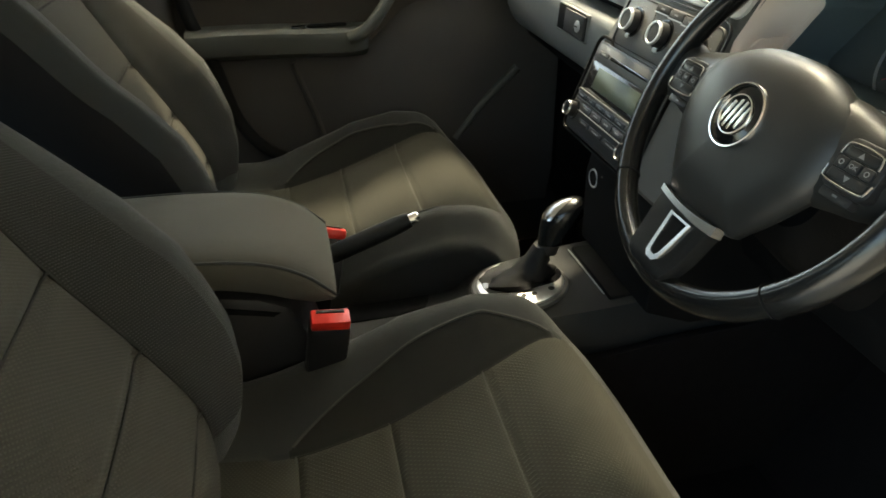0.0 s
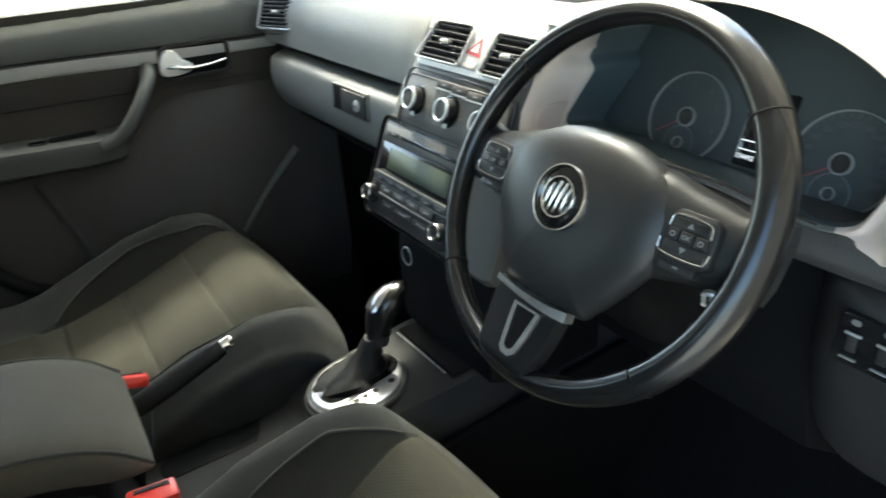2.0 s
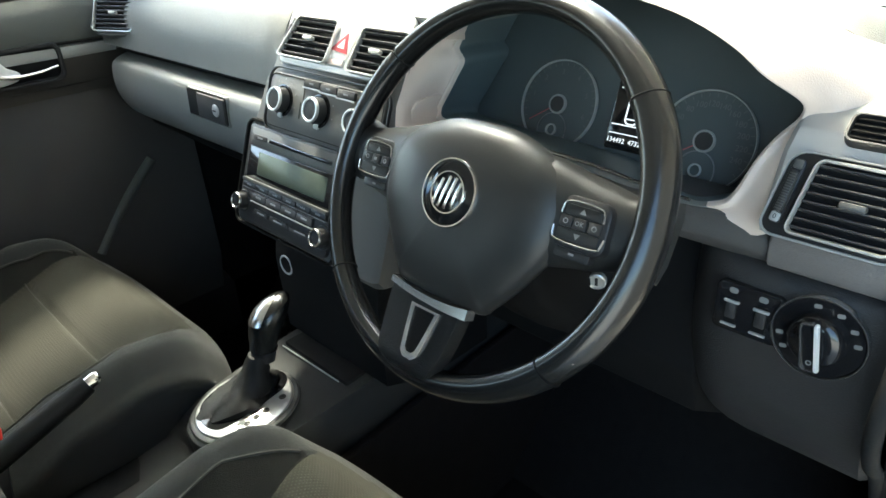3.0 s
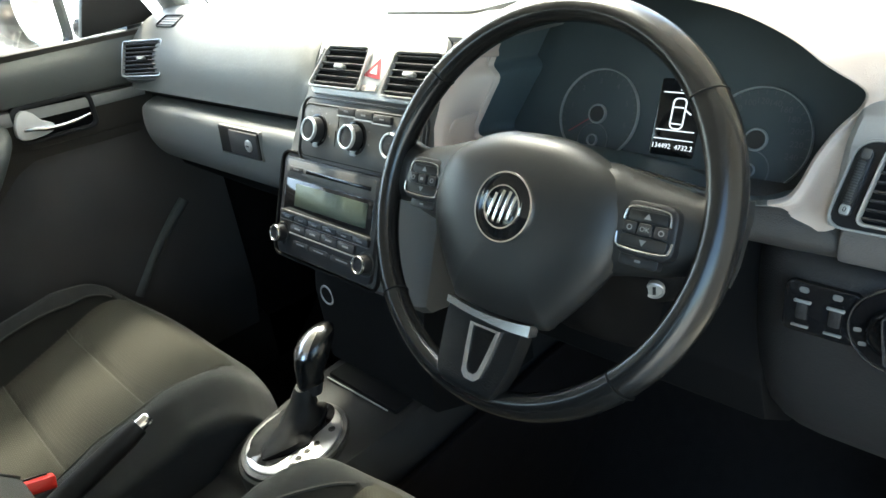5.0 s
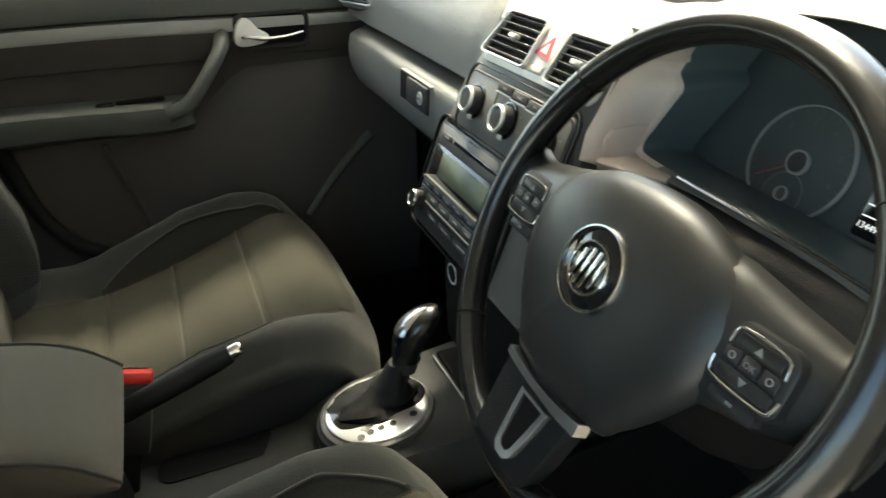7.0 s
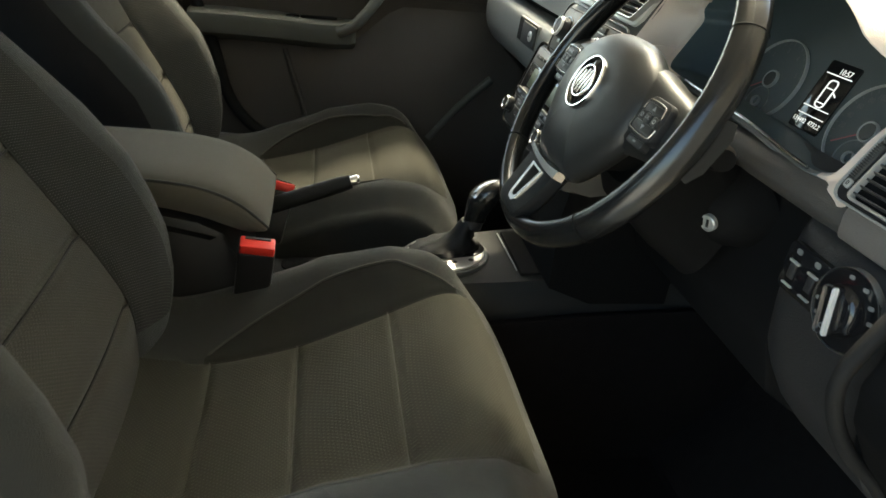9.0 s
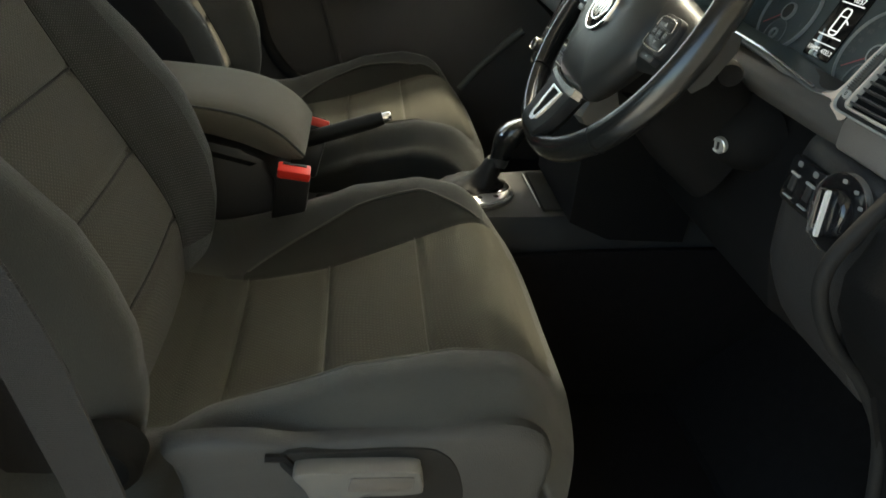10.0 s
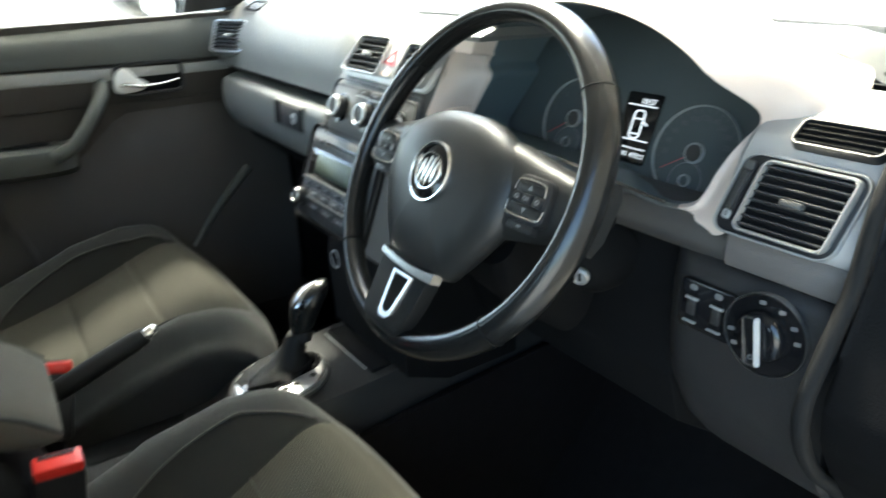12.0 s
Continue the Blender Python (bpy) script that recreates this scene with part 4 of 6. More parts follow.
def teardrop(x, v, widths):
    """Half-width at which the dark inner face of the bolster ends."""
    ins = insert_half(x, v, widths)
    if not 0.045 < x < 0.405:
        return ins
    k = math.sin(math.pi * (x - 0.045) / 0.36) ** 0.55
    return ins + max(0.016, min(0.055, (0.236 if widths[2][1 if v > 0 else 0] < 0.23 else 0.230) - ins)) * k


def split_grid(points, classify, names, parent, closed=False):
    """One sheet of points, its faces shared out among parts by classify(i, j)."""
    nu, nv = len(points), len(points[0])
    groups = {}
    for i in range(nu - 1):
        for j in range(nv - 1):
            groups.setdefault(classify(i, j), []).append((i, j))
    for key, cells in groups.items():
        b, made = bmesh.new(), {}

        def vert(i, j):
            if (i, j) not in made:
                made[i, j] = b.verts.new(points[i][j])
            return made[i, j]
        for i, j in cells:
            b.faces.new((vert(i, j), vert(i + 1, j), vert(i + 1, j + 1), vert(i, j + 1)))
        name, material, label = names[key]
        me = bpy.data.meshes.new(name)
        b.to_mesh(me)
        b.free()
        me.materials.append(material)
        me.shade_smooth()
        ob = new(name, me)
        ob.parent = parent
        if label:
            ob["label"] = label


BACK = [(0.30, -0.036), (0.36, -0.032), (0.40, -0.034), (0.45, -0.053), (0.50, -0.078), (0.60, -0.130), (0.75, -0.205), (0.88, -0.270), (0.98, -0.320)]
BACK_OUT = [(0.30, 0.022), (0.389, 0.042), (0.448, 0.063), (0.493, 0.072), (0.534, 0.076), (0.602, 0.062), (0.655, 0.043), (0.705, 0.025), (0.751, 0.010), (0.82, 0.004), (0.98, 0.0)]
BACK_SEAMS = (0.40, 0.50, 0.60, 0.735)


def back_half(z):
    return curve_at([(0.30, 0.235), (0.42, 0.245), (0.6, 0.250), (0.75, 0.245), (0.88, 0.225), (0.98, 0.19)], z)


def back_insert(z):
    return curve_at([(0.30, 0.145), (0.45, 0.130), (0.6, 0.122), (0.8, 0.135), (0.98, 0.14)], z)


def seat(cy, side, label, widths, shift=0.0, back_shift=0.0, lift=0.0, hike=0.0):
    """side: +1 where the seat's outer side faces the left door, -1 the right."""
    s = thing("front_seat", label, "car seat", "front seats")
    s.location = (shift, cy, 0)
    # cushion
    xs = [-0.14 + 0.592 * i / 128 for i in range(129)]
    vs = [-1 + 2 * j / 96 for j in range(97)]
    front = {}
    pts = []
    for x in xs:
        row = []
        for t in vs:
            ins = insert_half(x, t, widths)
            tb = max(teardrop(x, t, widths), ins + 0.006)
            v = math.copysign(float(np.interp(abs(t), (0, 0.5, 0.75, 1), (0, ins, tb, 0.268))), t)
            a = abs(v)
            # the nose is drawn back towards the sides
            xx = x - 0.032 * (a / 0.268) ** 3 * ease(0.25, 0.45, x)
            row.append(Vector((xx, v, cushion_z(x, v, widths) + lift * ease(0.17, 0.235, a) * ease(0.0, 0.12, x) * (v * side > 0) + hike * ease(0.09, 0.20, a) * ease(-0.02, 0.08, x) * (1 - ease(0.36, 0.45, x)) * (v * side > 0))))
        lo, hi = row[0], row[-1]
        skirt = lambda p, sg: [Vector((p.x, p.y - sg * (0.022 if sg == side else 0.006), 0.17)), Vector((p.x, p.y - sg * (0.022 if sg == side else 0.006), min(0.37, p.z - 0.030))), Vector((p.x, p.y + sg * 0.007, p.z - 0.014))]  # noqa: E731
        row = skirt(lo, -1) + row + skirt(hi, 1)[::-1]
        pts.append(row)
    # the nose drops to the seat base
    last = pts[-1]
    for dz, dx in ((0.02, 0.006), (0.06, 0.006), (0.11, -0.002), (0.14, -0.01)):
        pts.append([Vector((p.x + dx * (1 - (abs(p.y) / 0.268) ** 4), p.y, max(0.165, p.z - dz))) for p in last])

    def kind(i, j):
        x = 0.5 * (xs[min(i, 128)] + xs[min(i + 1, 128)])
        jj = j - 3
        if jj < 0 or jj >= 96:
            return "under" if x < 0.06 and jj not in (-1, 96) else "outer"
        a = abs(0.5 * (vs[jj] + vs[jj + 1]))
        if a < 0.5:
            if i > 128 or x > 0.430 + 0.010 * (1 - 4 * a * a):
                return "outer"
            return "p%d" % sum(x > q for q in SEAMS)
        if a < 0.75 and 0.045 < x < 0.405:
            return "faceL" if vs[jj] > 0 else "faceR"
        return "outer"
    # lower rear of the cushion side has its shade painted in
    names = {"outer": ("cushion_cover", M_FABRIC, "charcoal cloth cushion cover"), "under": ("cushion_side", M_SIDE, "cushion side cloth, blackened for shade"), "faceL": ("bolster_face", M_FABRIC_DARK, "dark bolster panel"),
             "faceR": ("bolster_face", M_FABRIC_DARK, "dark bolster panel")}
    for k in range(4):
        names["p%d" % k] = ("seat_panel", M_INSERT, "ribbed brown cloth panel")
    split_grid(pts, kind, names, s)
    for q in SEAMS:
        row = pts[round((q + 0.14) / 0.592 * 128)]
        part("seam", tube([p + Vector((-0.0022, 0, 0.0012)) for p in row[27:76:2]], 0.0010, 5), M_PIPING, s)
    for j in (27, 75):
        part("seam", tube([row[j] + Vector((0, 0, 0.0004)) for row in pts[40:121:3]], 0.0011, 5), M_FABRIC_DARK, s)
    # piping along the dark bolster panels
    for sg in (-1, 1):
        line = []
        for i in range(40):
            x = 0.05 + 0.35 * i / 39
            v = sg * teardrop(x, sg, widths)
            xx = x - 0.032 * (abs(v) / 0.268) ** 3 * ease(0.25, 0.45, x)
            line.append((xx, v, cushion_z(x, v, widths) + 0.0008 + lift * ease(0.17, 0.235, abs(v)) * ease(0.0, 0.12, x) * (v * side > 0) + hike * ease(0.09, 0.20, abs(v)) * ease(-0.02, 0.08, x) * (1 - ease(0.36, 0.45, x)) * (v * side > 0)))
        part("piping", tube(line, 0.0019, 6), M_PIPING, s)
    # backrest
    zs = [0.30 + 0.68 * i / 110 for i in range(111)]
    ws = [-1 + 2 * j / 88 for j in range(89)]
    pts = []
    for z in zs:
        hw, ins = back_half(z), back_insert(z)
        row = []
        slope = (curve_at(BACK, min(0.98, z + 0.01)) - curve_at(BACK, max(0.30, z - 0.01))) / 0.02
        nx, nz = 1 / math.hypot(1, slope), -slope / math.hypot(1, slope)
        for w in ws:
            v = math.copysign(float(np.interp(abs(w), (0, 0.5, 0.75, 1), (0, ins, ins + 0.062, hw - 0.020 * (side > 0 and w > 0) * (1 - ease(0.70, 0.85, z))))), w)
            a = abs(v)
            inner = v * side < 0
            out = curve_at(BACK_OUT, z) * (0.88 if side < 0 and inner else 1.15 if side < 0 else 1.0)
            if side > 0:
                out += 0.014 + (0.018 * ease(0.62, 0.75, z) if inner else -0.004)
            d = out * ease(ins - 0.015, hw - 0.040, a)
            d -= 0.045 * ease(hw - 0.024, hw, a) ** 1.6 if side > 0 else 0.055 * ease(hw - 0.034, hw, a) ** 1.6
            if a < ins:
                for q in BACK_SEAMS:
                    d -= 0.008 * math.exp(-((z - q) / 0.006) ** 2)
                d += 0.006 * (1 - (a / ins) ** 2)
            d -= 0.005 * math.exp(-((a - ins) / 0.005) ** 2)
            bx = smooth_at(BACK, z) + back_shift
            row.append(Vector((bx + nx * d, v, z + nz * d)))
        side_l = [Vector((row[0].x - 0.10, row[0].y * 0.92, row[0].z - 0.035)), Vector((row[0].x - 0.06, row[0].y * 1.0, row[0].z - 0.022)), Vector((row[0].x - 0.02, row[0].y * 1.01, row[0].z - 0.008))]
        side_r = [Vector((row[-1].x - 0.02, row[-1].y * 1.01, row[-1].z - 0.008)), Vector((row[-1].x - 0.06, row[-1].y, row[-1].z - 0.022)), Vector((row[-1].x - 0.10, row[-1].y * 0.92, row[-1].z - 0.035))]
        pts.append(side_l + row + side_r)
    top = pts[-1]
    pts.append([Vector((p.x - 0.035, p.y * 0.97, p.z + 0.012)) for p in top])
    pts.append([Vector((p.x * 0.3 + (-0.40) * 0.7, p.y * 0.9, p.z * 0.6 + 0.975 * 0.4)) for p in top])

    def kind_b(i, j):
        z = zs[min(i, 110)]
        jj = j - 3
        if i < 110 and (jj < 1 or jj >= 87):
            return "flank_shade"
        if jj < 0 or jj >= 88 or i >= 110 or z > 0.93:
            return "side"
        a = abs(0.5 * (ws[jj] + ws[jj + 1]))
        if a < 0.5:
            return "p%d" % sum(z > q for q in BACK_SEAMS)
        if a < 0.75 and 0.345 < z:
            return "fl" if ws[jj] > 0 else "fr"
        return "side"
    # backrest sides take the blackened cloth in place of shade
    names = {"side": ("backrest_cover", M_FABRIC, "charcoal cloth backrest cover"), "flank_shade": ("backrest_side", M_SIDE, "backrest side cloth, blackened for shade"), "fl": ("backrest_bolster", M_BOLSTER_BACK, ""), "fr": ("backrest_bolster", M_BOLSTER_BACK, "")}
    for k in range(5):
        names["p%d" % k] = ("backrest_panel", M_INSERT_BACK, "ribbed brown cloth panel")
    split_grid(pts, kind_b, names, s)
    for q in BACK_SEAMS:
        row = pts[round((q - 0.30) / 0.68 * 110)]
        part("seam", tube([p + Vector((0.0012, 0, 0)) for p in row[25:70:2]], 0.0016, 5), M_FABRIC_DARK, s)
    for j in (25, 69):
        part("seam", tube([row[j] + Vector((0.001, 0, 0)) for row in pts[8:103:3]], 0.0018, 5), M_FABRIC_DARK, s)
    shell = []
    for z in (0.25, 0.4, 0.6, 0.8, 0.95):
        bx, hw = curve_at(BACK, max(0.30, z)) + back_shift, back_half(max(0.30, z)) * 0.93
        shell.append([(bx - 0.02, hw, z), (bx - 0.10, hw, z - 0.03), (bx - 0.125, hw * 0.7, z - 0.035), (bx - 0.125, -hw * 0.7, z - 0.035), (bx - 0.10, -hw, z - 0.03), (bx - 0.02, -hw, z)])
    part("back_shell", loft(shell), M_FABRIC_DARK, s)
    # base, side valance and lever on the outer side
    part("base", box(Matrix(), 0.42, 0.44, 0.12, 0.02, c=(0.19, 0, 0.14)), M_MATBLACK, s)
    o = side
    drop = 0.0 if side < 0 else 0.075
    low = [(0.388, 0.33), (0.385, 0.25), (0.37, 0.19), (0.2, 0.175), (0.06, 0.19)]
    outl = smooth_loop([Vector((x, z - drop * ease(0.19, 0.30, z), 0)) for x, z in [(0.052, 0.28), (0.055, 0.350), (0.048, 0.388), (0.042, 0.404), (0.075, 0.410), (0.115, 0.411), (0.140, 0.407), (0.165, 0.405), (0.22, 0.410), (0.27, 0.415), (0.335, 0.422), (0.370, 0.414), (0.390, 0.386)] + low], 4)
    rows = [[(p.x, o * 0.261, p.y) for p in outl], [(p.x, o * 0.271, p.y) for p in outl],
            [(0.19 + (p.x - 0.19) * 0.985, o * 0.277, 0.29 + (p.y - 0.29) * 0.965) for p in outl], [(0.19 + (p.x - 0.19) * 0.96, o * 0.2795, 0.29 + (p.y - 0.29) * 0.92) for p in outl], [(0.19 + (p.x - 0.19) * 0.9, o * 0.281, 0.29 + (p.y - 0.29) * 0.84) for p in outl]]
    val = part("side_valance", loft(rows), M_VALANCE, s, "grey plastic side cover")
    if side > 0:
        return s
    flat = Matrix(((1, 0, 0, 0), (0, 0, o, 0), (0, 1, 0, 0), (0, 0, 0, 1)))
    rec = smooth_loop([Vector((x, z, 0)) for x, z in ((0.140, 0.396), (0.20, 0.401), (0.255, 0.404), (0.285, 0.398), (0.303, 0.370), (0.310, 0.320), (0.300, 0.255), (0.255, 0.235), (0.205, 0.240), (0.186, 0.290), (0.172, 0.340))], 4)
    # shade in the recess is painted as a darker plastic
    part("lever_recess", slab(flat, [(p.x, p.y) for p in rec], 0.276, 0.2825, 0.002), M_RECESS, val, "recess round the lever, darkened for shade")
    lev = smooth_loop([Vector((x, z, 0)) for x, z in ((0.156, 0.392), (0.205, 0.395), (0.258, 0.394), (0.266, 0.384), (0.268, 0.370), (0.262, 0.366), (0.215, 0.362), (0.195, 0.352), (0.183, 0.335), (0.174, 0.345), (0.164, 0.372))], 4)
    lv = part("height_lever", slab(flat, [(p.x, p.y) for p in lev], 0.280, 0.300, 0.004), M_STACK, s, "grey height lever")
    part("lever_pad", slab(flat @ Matrix.Translation((0.230, 0.3812, 0)), [(x + 0.15 * y, y) for x, y in rrect(0.056, 0.0165, 0.003)], 0.299, 0.3014, 0.001), M_BAND, lv, "lighter inset lever pad")
    part("lever_gap", tube([(0.130, o * 0.282, 0.395), (0.146, o * 0.283, 0.396), (0.154, o * 0.2835, 0.385), (0.166, o * 0.2835, 0.360), (0.180, o * 0.283, 0.330), (0.190, o * 0.282, 0.300)], [0.0042, 0.0042, 0.0036, 0.0036, 0.0040, 0.0040], 6), M_MATBLACK, s)
    # near-black for the shadowed hollow round the recliner
    part("recline_cover", lathe(pose(-0.014, o * 0.258, 0.366, -90 * o, 0, 0), [(0.034, -0.02), (0.034, 0.004), (0.031, 0.010), (0.025, 0.012), (0.022, 0.010), (0.0005, 0.009)], 48), M_MATBLACK, s, "round recliner cover, darkened for shade")
    return s


M_VALANCE = mat("grey_valance_plastic", (0.024, 0.025, 0.025), 0.55, var=0.08, var_scale=8, bump=0.35, bump_scale=800, spec=0.35)
seat(-0.36, -1, "driver's cloth seat with ribbed brown panels and charcoal bolsters", DRIVER_INSERT, hike=0.036)
seat(0.36, 1, "passenger's cloth seat with ribbed brown panels, empty", GUEST_INSERT, 0.014, -0.055, 0.003)


# ---- centre console ----
def console():
    c = thing("centre_console", "dark grey centre console between the front seats", "console")
    prof = [(-0.35, 0.295), (0.13, 0.295), (0.30, 0.300), (0.34, 0.318), (0.385, 0.338), (0.50, 0.350), (0.555, 0.355), (0.66, 0.36), (0.80, 0.37), (1.0, 0.38)]
    rows = []
    for x, z in [(p.x, p.y) for p in smooth_line([(x, z, 0) for x, z in prof], 4)]:
        k = 0.088 + 0.012 * ease(0.35, 0.55, x)
        rows.append([(x, k + 0.022, 0.0), (x, k + 0.018, z - 0.05), (x, k + 0.004, z - 0.012), (x, k - 0.008, z), (x, 0.03, z + 0.001), (x, -0.03, z + 0.001),
                     (x, -k + 0.008, z), (x, -k - 0.004, z - 0.012), (x, -k - 0.018, z - 0.05), (x, -k - 0.022, 0.0)])
    part("body", loft(rows), M_CONSOLE, c)
    # tray with a thin bright edge ahead of the lever
    part("tray_edge", tube([(0.5105, 0.070, 0.3555), (0.5135, -0.062, 0.3555)], 0.0011, 6), M_STRIP, c)
    part("tray_floor", box(Matrix(), 0.10, 0.15, 0.02, 0.003, c=(0.567, 0, 0.3485)), M_MATBLACK, c)
    for sg in (-1, 1):
        part("side_carpet", prism_y([(0.14, 0.0), (0.14, 0.215), (0.33, 0.268), (0.40, 0.296), (0.60, 0.312), (1.0, 0.335), (1.0, 0.0)], sg * 0.131 - 0.006, sg * 0.131 + 0.006, bevel=0.004), M_CARPET, c, "black carpet on the console side")
    # side tray, cup holder
    part("side_groove", slab(Matrix.Translation((0.215, 0.058, 0.296)), rrect(0.165, 0.044, 0.018), 0.0, 0.002, 0.001), M_MATBLACK, c)
    for x in (0.20, 0.275):
        m = Matrix.Translation((x, -0.052, 0.296))
        part("cup_rim", ring(m, 0.040, 0.036, 0.0, 0.006, 40), M_CONSOLE, c)
        part("cup_well", lathe(m, [(0.036, 0.0), (0.036, 0.0012), (0.0005, 0.0012)], 32), M_MATBLACK, c)
    # rear storage box below the armrest
    part("storage_box", prism_y([(-0.34, 0.29), (-0.34, 0.475), (-0.04, 0.468), (0.03, 0.452), (0.065, 0.435), (0.080, 0.40), (0.105, 0.30), (0.105, 0.27)], -0.102, 0.098, bevel=0.008), M_BLACK, c)
    part("box_lid_line", prism_y([(-0.33, 0.447), (-0.02, 0.442), (0.045, 0.425), (0.055, 0.430), (-0.018, 0.449), (-0.33, 0.455)], -0.1035, -0.098, bevel=0.001), M_MATBLACK, c)
    return c


M_CONSOLE = mat("console_plastic", (0.017, 0.0178, 0.0178), 0.55, var=0.1, var_scale=9, bump=0.4, bump_scale=800, spec=0.2)
console()


def armrest():
    a = thing("armrest", "padded brown-grey cloth armrest over the centre console", "armrest")
    top = [(-0.36, 0.530), (-0.20, 0.530), (-0.08, 0.528), (0.01, 0.522), (0.06, 0.510), (0.097, 0.489), (0.121, 0.462), (0.127, 0.448)]
    low = [(-0.36, 0.482), (-0.20, 0.480), (-0.10, 0.478), (-0.03, 0.472), (0.03, 0.458), (0.065, 0.445), (0.095, 0.437), (0.118, 0.439)]
    t, l = smooth_line([(x, z, 0) for x, z in top], 4), smooth_line([(x, z, 0) for x, z in low], 4)
    rows = []
    for p, q in zip(t, l):
        row = []
        for y, k in ((-0.092, 0.0), (-0.102, 0.08), (-0.107, 0.35), (-0.107, 0.60), (-0.103, 0.78), (-0.090, 0.92), (-0.06, 0.99), (0.0, 1.02), (0.050, 0.99), (0.075, 0.92), (0.088, 0.78), (0.092, 0.5), (0.088, 0.10), (0.080, 0.0)):
            row.append((q.x + (p.x - q.x) * k, y, q.y + (p.y - q.y) * k))
        rows.append(row)
    part("pad", loft(rows), M_ARM, a)
    for sg in (-1, 1):
        part("stitched_edge", tube([(q.x + (p.x - q.x) * 0.78, -0.0035 + sg * 0.0995 - 0.0045 * (sg > 0), q.y + (p.y - q.y) * 0.78) for p, q in zip(t, l)], 0.0022, 6), M_FABRIC, a)
    return a


armrest()


def gear_lever():
    g = thing("gear_lever", "automatic gear lever with chrome-topped knob and leather boot", "gear lever")
    tilt = Matrix.Translation((0.406, 0.004, 0.345)) @ Matrix.Rotation(radians(-4), 4, "Y")
    oval = [(0.067 * math.cos(q), 0.061 * math.sin(q)) for q in (2 * math.pi * k / 48 for k in range(48))]
    part("collar", slab(tilt, [(x * 1.20, y * 1.20) for x, y in oval], -0.045, -0.001, 0.005), M_CONSOLE, g)
    part("collar_step", slab(tilt, [(x * 1.11, y * 1.11) for x, y in oval], -0.010, 0.0045, 0.003), M_STACK, g)
    part("plate", slab(tilt, oval, 0.0, 0.0085, 0.004), M_SILVERPLATE, g, "polished silver selector plate")
    inner = [(p.x, p.y) for p in smooth_loop([Vector((x, y, 0)) for x, y in ((-0.058, 0.012), (-0.055, -0.014), (-0.042, -0.0235), (-0.015, -0.0255), (0.022, -0.0238), (0.052, -0.0190), (0.0675, 0.002), (0.058, 0.030), (0.030, 0.050), (-0.005, 0.054), (-0.040, 0.043))], 4)]
    part("plate_opening", slab(tilt, inner, 0.004, 0.0095, 0.001), M_GLOSS, g)
    # selector marks
    for ch, x, y in (("P", 0.038, -0.0345), ("R", 0.009, -0.0385), ("N", -0.006, -0.0390), ("D", -0.020, -0.0400), ("S", -0.033, -0.0435)):
        m = tilt @ Matrix.Translation((x, y, 0.0088))
        part("mark_disc", lathe(m, [(0.0050, 0), (0.0050, 0.0004), (0.0005, 0.0004)], 16), M_BAND, g)
        text(ch, m @ Matrix.Translation((0, 0, 0.0006)) @ Matrix.Rotation(radians(-90), 4, "Z"), 0.0075, M_MATBLACK, g)
    part("lock_mark", slab(tilt @ Matrix.Translation((-0.022, -0.0315, 0.0088)), rrect(0.017, 0.0042, 0.0015), 0, 0.0005), M_GREYPRINT, g)
    part("lock_mark", slab(tilt @ Matrix.Translation((-0.024, -0.0345, 0.0088)), rrect(0.005, 0.006, 0.001), 0, 0.0005), M_GREYPRINT, g)
    # gathered leather boot
    rows = []
    for k, (h, cx, rx, ry) in enumerate(((0.008, 0.004, 0.062, 0.036), (0.014, 0.005, 0.058, 0.033), (0.020, 0.011, 0.048, 0.029), (0.025, 0.020, 0.034, 0.024), (0.034, 0.028, 0.026, 0.021), (0.046, 0.034, 0.019, 0.0175), (0.055, 0.038, 0.0172, 0.0165), (0.064, 0.041, 0.0135, 0.0130))):
        crease = (1, 1, 1, 0.9, 0.7, 0.45, 0.2, 0.05)[k]
        rows.append([tilt @ Vector((cx - 0.003 + 0.90 * rx * math.cos(q) * (1 + 0.15 * crease * math.sin(5 * q + 2 * k)), 0.010 - 0.006 * k / 7 + ry * math.sin(q) * (1 + 0.16 * crease * math.cos(4 * q + 1.7 * k)), h + 0.004 * crease * math.sin(3 * q + k))) for q in (2 * math.pi * i / 40 for i in range(40))])
    part("boot", loft(rows), M_BOOT, g, "wrinkled black leather boot")
    # neck and knob
    base, tip = Vector((0.446, 0.008, 0.400)), Vector((0.464, 0.003, 0.474))
    part("neck", tube([base, base.lerp(tip, 0.25)], [0.0165, 0.0172], 20), M_BLACK, g)
    part("neck_ring", tube([base.lerp(tip, 0.22), base.lerp(tip, 0.26)], [0.0182, 0.0182], 20), M_GLOSS, g)
    rows = []
    for k, w, l, dx in ((0.22, 0.0175, 0.0180, 0), (0.4, 0.0195, 0.0205, 0.0), (0.6, 0.0215, 0.0245, 0.001), (0.8, 0.0225, 0.0275, 0.003), (0.95, 0.0212, 0.0272, 0.006), (1.06, 0.0178, 0.0230, 0.009), (1.13, 0.0110, 0.0145, 0.012), (1.155, 0.002, 0.003, 0.013)):
        c = base.lerp(tip, k)
        rows.append([Vector((c.x + dx + l * math.cos(q), c.y + w * math.sin(q), c.z + 0.15 * l * math.cos(q))) for q in (2 * math.pi * i / 28 for i in range(28))])
    part("knob", loft(rows), M_LEATHER, g)
    cap = []
    for k, w, l, dx in ((0.84, 0.0231, 0.0282, 0.0032), (0.95, 0.0218, 0.0279, 0.0055), (1.06, 0.0184, 0.0237, 0.0085), (1.14, 0.0116, 0.0150, 0.0118), (1.168, 0.002, 0.003, 0.0128)):
        c = base.lerp(tip, k)
